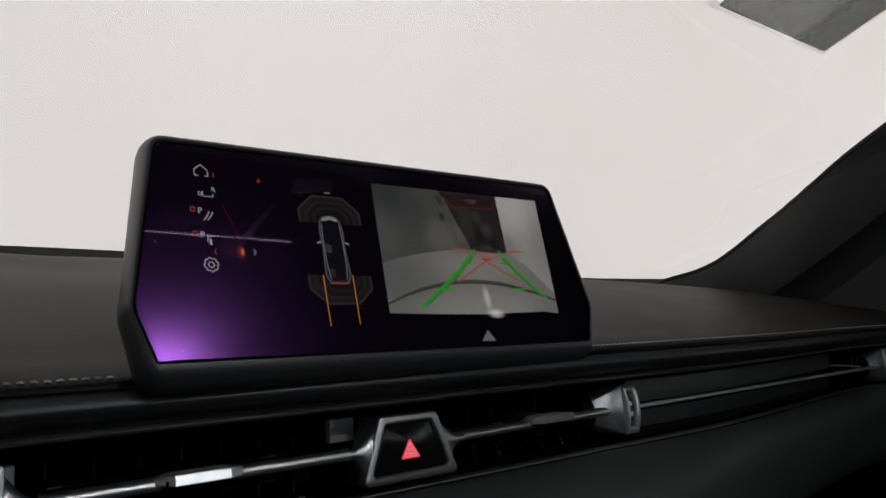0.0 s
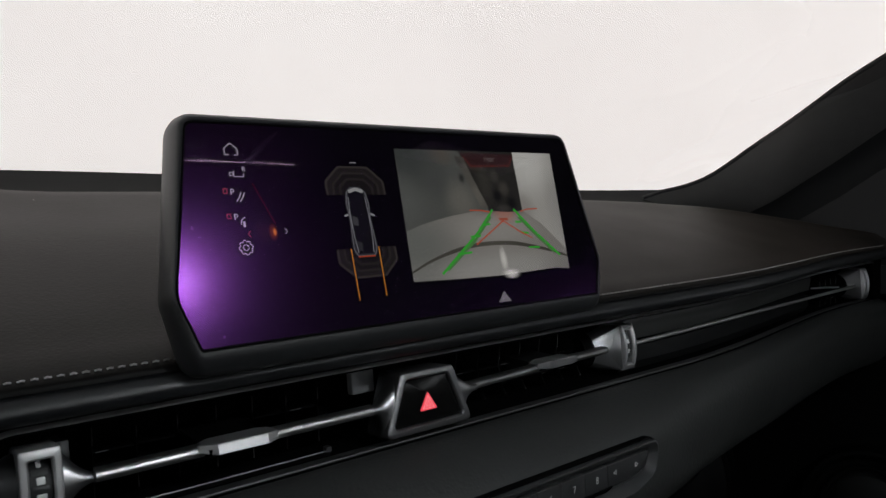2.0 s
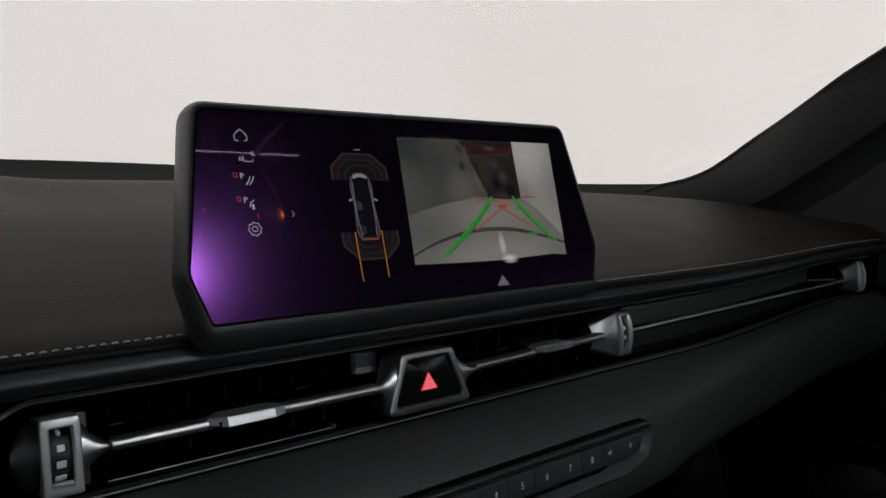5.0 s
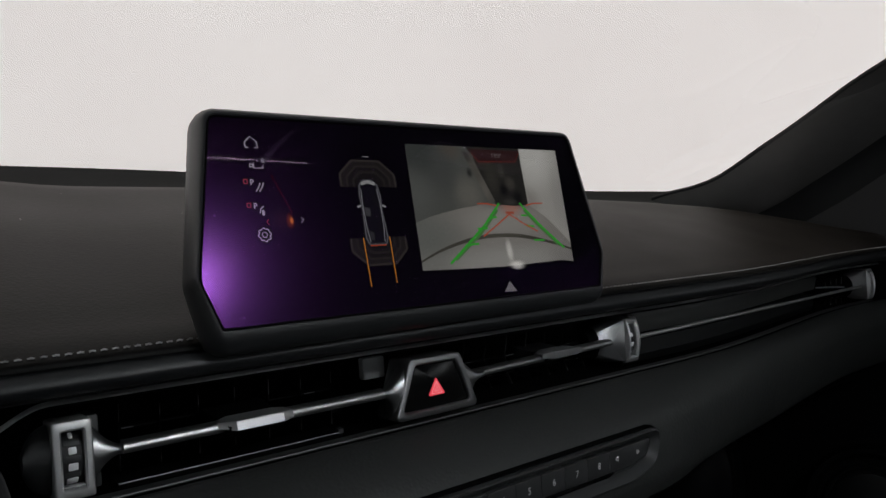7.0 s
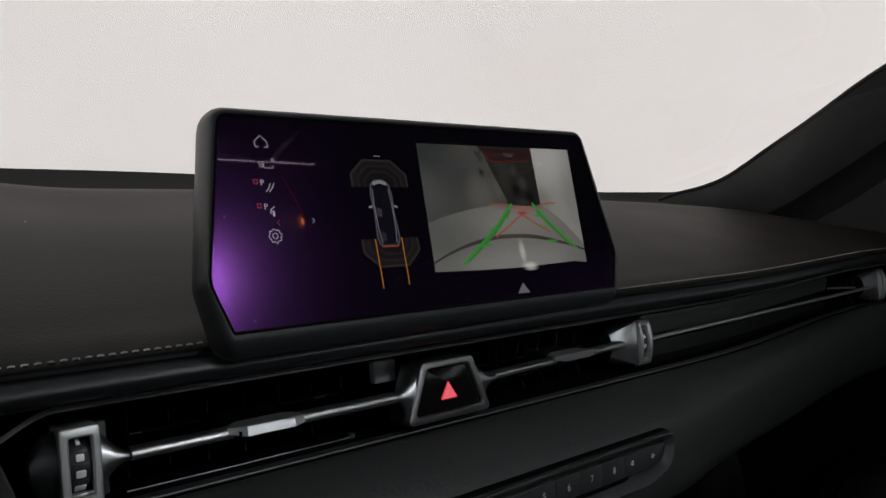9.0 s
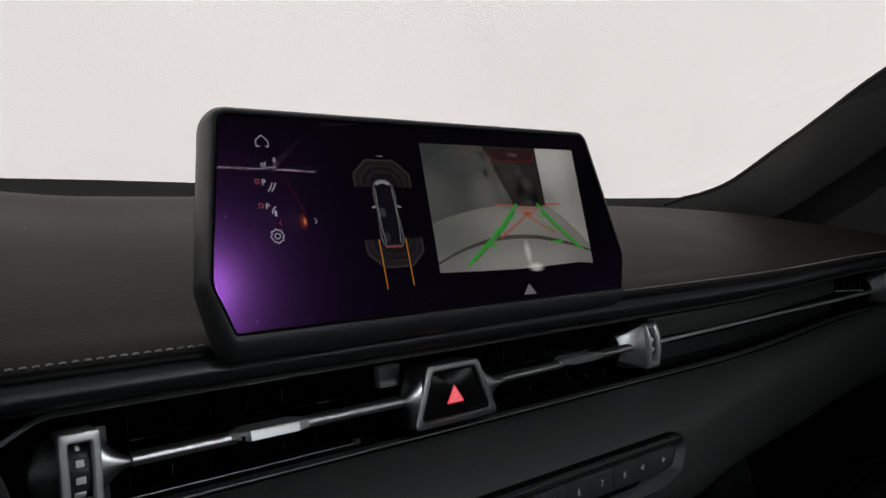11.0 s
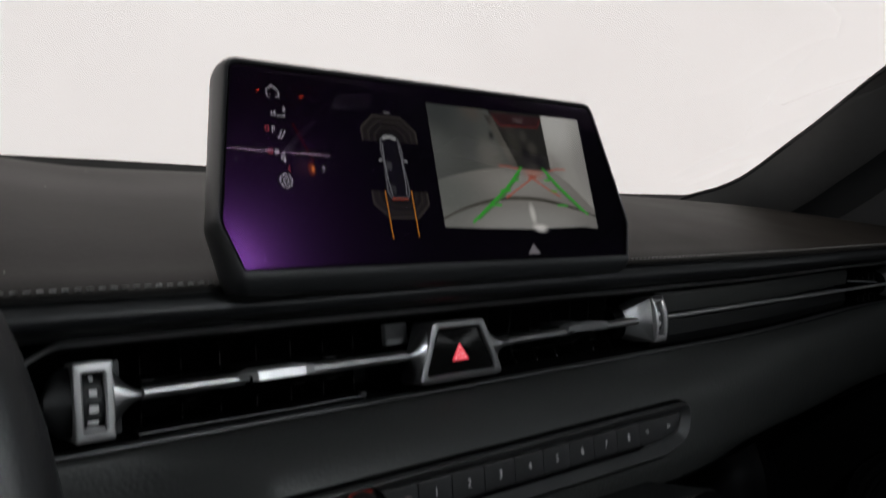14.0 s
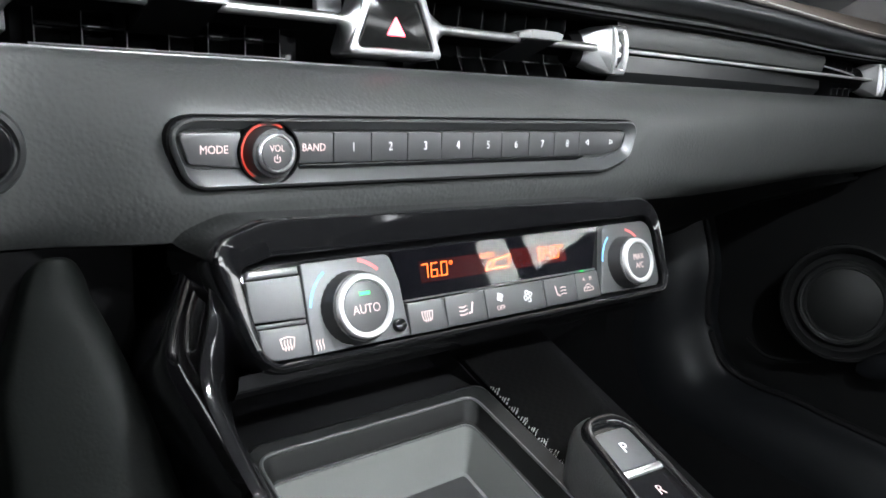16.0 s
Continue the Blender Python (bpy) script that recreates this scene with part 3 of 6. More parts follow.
dash = thing("dashboard", pose(XC, 0.40, 0.86), "black and brown padded car dashboard with pale stitching", "dashboard")
PAD = [(0.556, 1.0535), (0.558, 1.0635), (0.553, 1.0665), (0.50, 1.0535), (0.43, 1.0365), (0.35, 1.0125), (0.315, 1.0005), (0.3000, 0.9956), (0.2895, 0.9914), (0.2860, 0.9895), (0.2852, 0.9876)]
rows = []
for x in XS:
    c, front = crest(x), 0.2852 + min(sweep(x), 0.043)
    ky, kz = (far_edge(x) - front) / (0.553 - 0.2852), (c - 0.9876) / (1.0665 - 0.9876)
    rows.append([Vector((x, front + (p[0] - 0.2852) * ky, 0.9876 + (p[1] - 0.9876) * kz)) for p in spline(PAD, 3)])
part("top_pad", grid(rows), M_TOP, dash, "brown-black soft top pad", world=True)
# black strip at the foot of the glass
rows = []
for x in XS:
    c, y0 = crest(x), far_edge(x)
    bow = 0.05 * ((x - XC) / 0.75) ** 2
    zc = 1.0858 - 0.019 * step(x, 0.1, 0.85)
    rows.append([Vector((x, y0 - 0.018, c - 0.030)), Vector((x, y0 + 0.006, c - 0.011)), Vector((x, 0.4 * y0 + 0.6 * (0.645 - bow), c - 0.014)), Vector((x, 0.645 - bow, zc - 0.006)), Vector((x, 0.657 - bow, zc)), Vector((x, 0.672 - bow, zc - 0.004)), Vector((x, 0.68, 1.0))])
part("cowl_strip", grid(rows), M_COWL, dash, "matt black strip under the glass", world=True)
# padded band above the vents
rows = []
for x in XS:
    s = sweep(x)
    prof = [(0.2880, 0.9890), (0.2876, 0.9870), (0.2848, 0.9858), (0.2826, 0.9828), (0.2824, 0.9803), (0.2850, 0.9773), (0.2915, 0.9752), (0.2985, 0.9740), (0.3050, 0.9734), (0.3060, 0.9712)]
    rows.append([Vector((x, p[0] + s, p[1])) for p in spline(prof, 3)])
part("padded_band", grid(rows), M_PAD, dash, "padded black band", world=True)
# thin satin line that frames the slot, and the slot
LEFT_END = 0.030


def slot_end(x):
    return 1 - step(x, LEFT_END - 0.004, LEFT_END + 0.026)


SLOT_X = [LEFT_END - 0.004 + 0.003 * i for i in range(16)] + [0.09 + 0.02 * i for i in range(45)]
for name, mat, label, prof in (("slot_trim", M_LIP, "thin satin line over the vents", ((0.3045, 0.9714), (0.3030, 0.9710), (0.3024, 0.9703), (0.3028, 0.9696), (0.3046, 0.9692))),
                               ("slot_header", M_DEEP, "black header over the vents", ((0.3044, 0.9692), (0.3090, 0.9689), (0.3126, 0.9685))),
                               ("inner_trim", M_LOWLIP, "thin dark satin line", ((0.3126, 0.9686), (0.3121, 0.9682), (0.3121, 0.9677), (0.3127, 0.9673))),
                               ("slot_roof", M_DEEP, "black roof of the vent slot", ((0.3126, 0.9674), (0.3134, 0.9660), (0.3160, 0.9655), (0.345, 0.9650)))):
    rows = [[Vector((x, y + sweep(x), z - 0.012 * slot_end(x))) for y, z in prof] for x in SLOT_X]
    part(name, grid(rows), mat, dash, label, world=True)
rows = []
for x in [LEFT_END + 0.02 * i for i in range(48)]:
    s = sweep(x)
    rows.append([Vector((x, y + s, z)) for y, z in ((0.3110, 0.9235), (0.3092, 0.9246), (0.3094, 0.9253), (0.3108, 0.9257), (0.3150, 0.9256))])
part("lower_lip", grid(rows), M_LOWLIP, dash, "thin satin line under the vents", world=True)
rows = []
for x in XS:
    s = sweep(x)
    rows.append([Vector((x, y + s, z)) for y, z in ((0.340, 0.972), (0.372, 0.970), (0.378, 0.962), (0.376, 0.936), (0.370, 0.926), (0.305, 0.9235))])
part("slot_lining", grid(rows), M_DEEP, dash, "black inside of the vent slot", world=True)


def lower(x):
    """Cross-section of the lower fascia: it bulges towards the cabin over the centre console."""
    b = step(x, 0.070, 0.130) * (1 - step(x, 0.400, 0.60))
    side = [(0.312, 0.9215), (0.3075, 0.9236), (0.3045, 0.9247), (0.3015, 0.9243), (0.2990, 0.918), (0.2972, 0.908), (0.2965, 0.898), (0.2960, 0.885), (0.2968, 0.870), (0.3010, 0.856), (0.310, 0.846)]
    right = [(0.312, 0.9215), (0.3075, 0.9236), (0.3045, 0.9247), (0.3010, 0.9243), (0.2910, 0.919), (0.2855, 0.908), (0.2835, 0.897), (0.2845, 0.883), (0.2890, 0.866), (0.2985, 0.850), (0.3200, 0.8395)]
    mid = [(0.312, 0.9215), (0.3075, 0.9236), (0.3045, 0.9247), (0.3005, 0.9243), (0.2870, 0.9200), (0.2755, 0.9125), (0.2690, 0.904), (0.2658, 0.893), (0.2648, 0.881), (0.2650, 0.867), (0.2720, 0.8515)]
    r = step(x, 0.25, 0.30)
    return [(((1 - r) * a[0] + r * c[0]) * (1 - b) + b * m[0] + sweep(x), ((1 - r) * a[1] + r * c[1]) * (1 - b) + b * m[1]) for a, c, m in zip(side, right, mid)]


rows = [[Vector((x, p[0], p[1])) for p in spline(lower(x), 3)] for x in [-0.42 + 0.01 * i for i in range(146)]]
part("lower_fascia", grid(rows), M_FASCIA, dash, "grained black lower fascia", world=True)
# underside, dark
rows = []
for x in XS:
    y, z = lower(x)[-1]
    rows.append([Vector((x, y, z)), Vector((x, y + 0.05, z - 0.012)), Vector((x, y + 0.15, z - 0.03)), Vector((x, 0.66, z - 0.05))])
part("underside", grid(rows), M_DEEP, dash, "dark underside", world=True)
# dark lower panel under the fascia, on the passenger side
rows = []
for k in range(16):
    x = 0.40 + 0.037 * k
    y, z = lower(x)[-1]
    zb = along(x, [(0.40, 0.775), (0.62, 0.772), (0.72, 0.776), (0.80, 0.790), (0.96, 0.832)])
    yb = along(x, [(0.40, 0.40), (0.80, 0.44), (0.96, 0.36)])
    a, b = Vector((x, y - 0.004, z + 0.002)), Vector((x, yb, zb))
    rows.append(spline([a, a.lerp(b, 0.10) + Vector((0, 0.006, 0)), a.lerp(b, 0.5) + Vector((0, -0.004, -0.004)), b + Vector((0, -0.006, 0.006)), b, b + Vector((0, 0.012, -0.004)), b + Vector((0, 0.06, 0.01))], 3))
part("lower_panel", grid(rows), M_DARKPAD, dash, "black lower dash panel", world=True)
# dashed seam
bm = bmesh.new()
x = -0.30
while x < 0.96:
    s = sweep(x)
    p = Vector((x, 0.2888 + s, 0.9918))
    tube([p + Vector((-0.0012, 0, -0.0002)), p + Vector((0, 0, 0.0001)), p + Vector((0.0012, 0, -0.0002))], 0.00040, 5, bm)
    x += 0.0042
part("stitching", bm, M_THREAD, dash, "pale grey dashed seam", world=True, kind="stuff")
# grained end cheek by the door
part("end_cheek", cuboid(0.972, 1.02, 0.345, 0.60, 0.925, 0.985), M_DARKPAD, dash, world=True)

# ---- air vents: thumb wheel units, bars, tabs, vanes ----
BAR_Z = 0.9470


def thumb_wheel(u, hw, rad, back):
    """Black ribbed wheel seen through the slot of its frame, with four white marks."""
    wheel = bmesh.new()
    n = 26
    rings(wheel, [[(xx, math.sin(a) * rad, math.cos(a) * rad - back) for a in [radians(-64 + 128 * i / n) for i in range(n + 1)]] for xx in (-hw, hw)], closed=False)
    wh = part("thumb_wheel", wheel, M_RUBBER, u, "black ribbed thumb wheel")
    for a, w, h in ((45, 0.0008, 0.0015), (15, 0.0015, 0.0014), (-14, 0.0018, 0.0015), (-45, 0.0021, 0.0017)):
        k = min(1.0, hw / 0.0038)
        b = slab(rounded(box2(-w * k, w * k, -h, h), 0.0004, 2), -0.0002, 0.0002, 0.0001)
        b.transform(pose(0, math.sin(radians(a)) * (rad + 0.0001), math.cos(radians(a)) * (rad + 0.0001) - back, -a, 0, 0))
        part("mark", b, M_WHITE, wh, "white print")
    for a in (30, 0, -30):
        b = slab(rounded(box2(-hw * 0.75, hw * 0.75, -0.0013, 0.0013), 0.0004, 2), -0.0002, 0.00012, 0.0001)
        b.transform(pose(0, math.sin(radians(a)) * rad, math.cos(radians(a)) * rad - back, -a, 0, 0))
        part("rib", b, M_BUTTON, wh, "dark grey rib")
    return wh


def wheel_unit(x0, y, label):
    """Upright satin frame with a thumb wheel and an arm that flares down to the bar."""
    width = 0.0150
    u = thing("vent_control_unit", facing(x0 + width / 2, y, 0.9464, 6), label, "vent control", group="vent wheels")
    h, w = 0.0157, width / 2
    outer = rounded(box2(-w, w, -h, h), 0.0012, 3)
    inner = rounded(box2(-w + 0.0034, w - 0.0034, -h + 0.0042, h - 0.0042), 0.0006, 3)
    part("frame", hoop(outer, inner, -0.016, 0.0008, 0.0008, -0.003), M_RING, u, "satin silver frame")
    part("slot_sill", slab(box2(-w + 0.0036, w - 0.0036, -h + 0.0043, -h + 0.0054), -0.004, -0.0006, 0.0003), M_SLIDER, u, "bright lower edge of the slot")
    thumb_wheel(u, w - 0.0037, 0.0128, 0.0140)
    loops = []
    for k in range(9):
        f = k / 8
        half = 0.0020 + (h - 0.0020) * (1 - f) ** 1.9
        deep = 0.0090 * (1 - f) ** 1.1 + 0.0022
        xx = w - 0.0006 + 0.0125 * f
        zf = -0.0020 * (1 - f) - 0.0012 * f
        loops.append([(xx, half * math.cos(t), zf - deep + deep * max(-1, math.sin(t))) for t in [2 * math.pi * i / 20 for i in range(20)]])
    part("arm", rings(bmesh.new(), loops), M_SATIN, u, "satin silver arm")
    loops = []
    for k in range(7):
        f = k / 6
        half = 0.0145 * math.sqrt(max(0.02, 1 - f * f * 0.9))
        xx = -(w - 0.0006 + 0.0100 * f)
        loops.append([(xx, half * math.cos(t), -0.010 + 0.0075 * math.sin(t) * (1 - 0.5 * f)) for t in [2 * math.pi * i / 20 for i in range(20)]])
    part("back_cover", rings(bmesh.new(), loops), M_SURROUND, u, "black end cover")
    part("side_plate", slab(rounded(box2(0.0045, 0.0122, -0.0152, 0.0152), 0.001), -0.026, -0.0105, 0.0005), M_KEY, u, "dark grey side plate")
    return u


def thick_line(points, n):
    """The same outline with n steps along each of its edges."""
    p = [Vector(q) for q in points]
    return [p[i].lerp(p[(i + 1) % len(p)], k / n) for i in range(len(p)) for k in range(n)]


def gem_unit(x0, y, label, width=0.0130, size=1.0):
    """Faceted satin body that rises from the bar to a curved frame with a thumb wheel."""
    u = thing("vent_control_unit", facing(x0 + width / 2, y, 0.9470, 4) @ Matrix.Scale(size, 4), label, "vent control", group="vent wheels")
    h, w = 0.0157, width / 2

    def arched(bm, lift=0.0):
        for v in bm.verts:
            v.co.z += lift - 0.0036 * (v.co.y / h) ** 2
        return bm
    outer = thick_line(box2(-w, w, -h, h), 8)
    inner = thick_line(box2(-w + 0.0026, w - 0.0030, -h + 0.0036, h - 0.0036), 8)
    part("frame", arched(hoop(outer, inner, -0.012, 0.0010, 0.0008, -0.003)), M_RING, u, "matt silver curved frame")
    part("slot_sill", arched(hoop(inset(inner, 0.0001), inset(inner, 0.0006), -0.004, -0.0002, 0.0001)), M_SLIDER, u, "bright edge of the slot")
    thumb_wheel(u, w - 0.0036, 0.0135, 0.0152)
    bm = bmesh.new()
    e = -w - 0.0002
    pts = [(-0.0194, 0.0018, -0.0034), (-0.0194, -0.0018, -0.0034)]
    for f in (-1, 1):
        pts += [(e, f * h * 0.985, -0.0026), (e, f * h * 0.985, -0.0180), (-0.0157, f * 0.0146, -0.0150), (-0.0250, f * 0.0120, -0.0150), (-0.0310, f * 0.0062, -0.0125), (-0.0310, f * 0.0070, -0.0240)]
    for p in pts:
        bm.verts.new(p)
    out = bmesh.ops.convex_hull(bm, input=bm.verts)
    bmesh.ops.delete(bm, geom=[v for v in out["geom_interior"] if isinstance(v, bmesh.types.BMVert)], context="VERTS")
    bmesh.ops.dissolve_limit(bm, angle_limit=radians(4), verts=bm.verts, edges=bm.edges)
    bmesh.ops.bevel(bm, geom=list(bm.edges), offset=0.0005, segments=2, affect="EDGES")
    part("body", bm, M_GEM, u, "faceted satin silver body")
    part("inner_drum", tube([(-0.0265, 0, -0.0190), (-0.0330, 0, -0.0205)], [0.0120, 0.0095], 16), M_DEEP, u, "black inner drum")
    return u


wheel_unit(0.0570, 0.3040, "satin silver vent wheel unit beside the steering wheel")
gem_unit(0.4335, 0.3115, "faceted satin silver vent wheel unit at the middle of the dashboard", size=1.03)
gem_unit(0.9420, 0.3440, "faceted satin silver vent wheel unit at the dashboard's far end", size=1.15)


def bar(name, x0, x1, y0, y1, half, label, z0=BAR_Z, z1=BAR_Z, mat=None):
    """A flat-faced bright bar across the slot, with a dark web behind it."""
    loops = []
    sec = [(0.9, 0.95), (0.25, 0.90), (-0.20, 0.74), (-0.46, 0.50), (-0.62, 0.18), (-0.64, -0.12), (-0.52, -0.45), (-0.20, -0.72), (0.25, -0.85), (1.2, -0.85)]
    th = thing(name, pose((x0 + x1) / 2, (y0 + y1) / 2, (z0 + z1) / 2), label, "vent trim", group="vent bars")
    for k in range(9):
        f = k / 8
        loops.append([(x0 + (x1 - x0) * f, y0 + (y1 - y0) * f + half * a, z0 + (z1 - z0) * f + half * b) for a, b in sec])
    part("bar", rings(bmesh.new(), loops), mat or M_BAR, th, "bright satin bar", world=True)
    loops = [[(x0 + (x1 - x0) * f, y0 + (y1 - y0) * f + a, z0 + (z1 - z0) * f + b) for a, b in ((half, half * 0.7), (half, -half * 0.8), (0.022, -0.006), (0.022, -0.004))] for f in (0, 0.5, 1)]
    part("web", rings(bmesh.new(), loops), M_DEEP, th, "black web behind the bar", world=True)
    return th


def tab(th, tip0, face0, face1, tip1, top, foot, back, blade=None):
    """Chrome slider that stands proud of its bar, with chamfered ends; tips are (x, y), top and foot the face's edges (y, z)."""
    (ya, za), (yb, zb) = top, foot
    loops = []
    for xx, d, k in ((tip0[0], tip0[1] - yb, 0.62), (face0, 0.0, 1.0), (face1, 0.0, 1.0), (tip1[0], tip1[1] - yb, 0.80)):
        zt = zb + (za - zb) * k
        loops.append([(xx, back, zt - 0.0006), (xx, ya + d + 0.0012, zt + 0.0002), (xx, ya + d + 0.0003, zt), (xx, ya + d, zt - 0.0004), (xx, yb + d, zb + 0.0004), (xx, yb + d + 0.0004, zb), (xx, back, zb - 0.0004)])
    t = part("slider", rings(bmesh.new(), loops), M_SLIDER, th, "bright chrome slider", world=True, smooth=False)
    loops = [[(xx, y, z) for y, z in ((yb + 0.003, zb + 0.002), (yb + 0.003, zb - 0.0006), (back + 0.022, zb - 0.013), (back + 0.024, zb + 0.003))] for xx in (tip0[0] + 0.003, tip1[0] - 0.003)]
    part("slider_blade", rings(bmesh.new(), loops), blade or M_DEEP, t, "black blade", world=True)


b1 = bar("vent_bar", 0.0830, 0.2140, 0.3040, 0.3040, 0.0031, "satin silver bar with slider on the driver side vent")
tab(b1, (0.1234, 0.3020), 0.1290, 0.1518, (0.1583, 0.2970), (0.2945, 0.9514), (0.2934, 0.9470), 0.3080)
b2 = bar("vent_bar", 0.2800, 0.4190, 0.3070, 0.3165, 0.0029, "satin silver bar with slider on the centre vent")
tab(b2, (0.3400, 0.3085), 0.3450, 0.3665, (0.3726, 0.3042), (0.3018, 0.9524), (0.3026, 0.9476), 0.3160, M_SURROUND)
b3 = bar("vent_bar", 0.4480, 0.9180, 0.3165, 0.3445, 0.0017, "long thin satin bar across the passenger side", BAR_Z, 0.9460, M_SLIDER)


part("slider", tube([(0.797, 0.3420, 0.9545), (0.835, 0.3435, 0.9520), (0.872, 0.3450, 0.9490)], [0.0007, 0.0009, 0.0009], 8), M_SLIDER, b3, "thin satin slider", world=True)


def vent(name, x0, count, pitch, label, yv, splay=0.0, mat=None):
    """Upright vanes with pale strips for the light on their edges, short slats between them and a black duct; splay:
    how far the vanes' ends swing aside.
    """
    v = thing(name, pose(x0 + pitch * count / 2, yv, 0.947), label, "air vent", group="air vents")
    for i in range(count):
        x = x0 + pitch * i
        line = [(x + splay * 0.0022, 0.9645), (x + splay * 0.0015, 0.9560), (x, 0.9495), (x + splay * 0.0010, 0.9420), (x + splay * 0.0026, 0.9345), (x + splay * 0.0062, 0.9270)]
        vn = part("vane", rings(bmesh.new(), [[(q + a, yv + b, z) for a, b in ((-0.0002, 0.0), (0.0002, 0.0), (0.0004, 0.002), (0.0005, 0.018), (-0.0005, 0.018), (-0.0004, 0.002))] for q, z in line]), mat or M_DEEP, v, world=True)
        # pale strips paint the glints on the edges, ending where shade would fall
        top = 0.9552 + 0.0028 * ((i * 5 + count) % 4) / 3
        bm = tube([(x, yv - 0.0003, 0.9500), (x + splay * 0.0014, yv - 0.0003, top)], [0.00030, 0.00016], 5)
        tube([(x + splay * (0.0026 + 0.0036 * f), yv - 0.0003, 0.9345 - 0.0072 * f) for f in (0.0, 0.55, 1.0)], [0.00012, 0.00022, 0.00036], 5, bm)
        part("vane_edge", bm, M_VANE_GLINT, vn, "thin grey strip painted as the edge's glint", world=True)
    for i in range(count - 1):
        xa = x0 + pitch * i + 0.0012
        for k, z in enumerate((0.9467, 0.9353)):
            sl = part("slat", cuboid(xa, xa + pitch - 0.0024, yv + 0.0004, yv + 0.016, z - 0.0006, z + 0.0002), M_DEEP, v, world=True)
            # only some slats get a painted glint
            if (i + k) % 3 != 1:
                part("slat_edge", cuboid(xa + 0.0010 * (i % 2), xa + 0.0052 + 0.0010 * (i % 3), yv - 0.0002, yv + 0.0003, z - 0.0002, z + 0.0002), M_VANE_GLINT, sl, "short grey strip painted as a glint", world=True)
    part("backing", cuboid(x0 - 0.006, x0 + pitch * count, yv + 0.0185, yv + 0.0215, 0.927, 0.966), M_DEEP, v, "black duct", world=True)
    return v


vent("air_vent", 0.0900, 7, 0.0184, "black slatted air vent on the driver side", 0.3356)
# centre vanes take a paler material for the lamp light on them
vent("air_vent", 0.2957, 7, 0.0185, "black slatted centre air vent", 0.3356, 1.0, M_SURROUND)
vent("air_vent", 0.8560, 4, 0.0140, "black slatted air vent at the far end", 0.3585)
# ledge on the floor of the driver side slot
part("slot_ledge", cuboid(0.085, 0.198, 0.3200, 0.3350, 0.9242, 0.9266), M_DEEP, dash, "black ledge", world=True)
part("ledge_edge", tube([(0.085, 0.3200, 0.9266), (0.140, 0.3198, 0.9266), (0.198, 0.3198, 0.9268)], 0.00035, 6), M_KEYEDGE, dash, "thin satin edge", world=True)
part("ledge_stop", cuboid(0.1955, 0.1985, 0.3194, 0.3230, 0.9262, 0.9286), M_BUTTON, dash, "small grey stop", world=True)
# plain black filler panel between the centre and far vents
# two materials paint its lit upper face and shaded foot
for name, mat, label, prof in (("filler_panel", M_FILLERLIT, "satin black slot panel, lightened where light falls on it", ((0.322, 0.9660), (0.318, 0.9655), (0.3165, 0.962), (0.3185, 0.950), (0.330, 0.9475))),
                               ("filler_foot", M_SURROUND, "lower slot panel, darkened for the shade below the bar", ((0.330, 0.9475), (0.3305, 0.9455), (0.320, 0.9440), (0.319, 0.933), (0.324, 0.926)))):
    rows = [[Vector((x, y + sweep(x), z)) for y, z in prof] for x in [0.44 + 0.02 * i for i in range(20)]]
    part(name, grid(rows), mat, dash, label, world=True)

# ---- hazard switch ----
HZ = facing(0.2487, 0.3028, 0.9470, 5)
hz = thing("hazard_switch", HZ, "black hazard switch with glowing red triangle in a silver frame", "switch")
o = rounded([(-0.0294, -0.0163), (0.0294, -0.0163), (0.0178, 0.0160), (-0.0178, 0.0160)], 0.0030, 4)
i_ = rounded([(-0.0238, -0.0122), (0.0238, -0.0122), (0.0140, 0.0122), (-0.0140, 0.0122)], 0.0020, 4)
part("bezel", hoop(o, i_, -0.018, 0.0012, 0.0009, -0.004), M_SATIN, hz, "satin silver frame")
face = slab(inset(i_, 0.0002), -0.004, -0.0002, 0.0006)
fc = part("switch_face", face, M_HAZFACE, hz, "gloss black key")
tri = rounded([(-0.0060, -0.0058), (0.0060, -0.0058), (0.0, 0.0040)], 0.0006, 3)
part("warning_triangle", slab(tri, -0.0002, 0.0000, 0.00005), M_HAZARD, fc, "glowing red triangle")
part("triangle_outline", stroke([(-0.0037, -0.0048), (0.0037, -0.0048), (0, 0.0018)], 0.00028, 0.0, 0.0001, True), M_HAZLINE, fc, "pale outline")
part("triangle_core", stroke([(-0.0016, -0.0036), (0.0016, -0.0036), (0, -0.0008)], 0.00028, 0.0, 0.0001, True), M_HAZLINE, fc, "pale outline")
for sgn in (-1, 1):
    loops = []
    for k in range(9):
        f = k / 8
        half = 0.0019 + 0.0140 * (1 - f) ** 2.4
        xx = sgn * (0.0226 + 0.0135 * f)
        loops.append([(xx + (-sgn * 0.36 * half * math.cos(t) * (1 - f)), half * math.cos(t) * (1 - 0.05), -0.0016 - 0.005 * (1 - f) + (0.0060 * (1 - f) + 0.0016) * math.sin(t)) for t in [2 * math.pi * i / 20 for i in range(20)]])
    part("arm", rings(bmesh.new(), loops), M_SATIN, hz, "satin silver arm")
    if sgn < 0:
        ch = slab(rounded([(-0.0310, 0.0050), (-0.0165, 0.0050), (-0.0165, 0.0168), (-0.0310, 0.0168)], 0.0010), -0.0300, -0.0255, 0.0006)
        part("side_block", ch, M_BLOCK, hz, "grey plastic block")

# ---- infotainment display ----
DC = (0.2375, 1.0420)     # centre of the glass: x, z


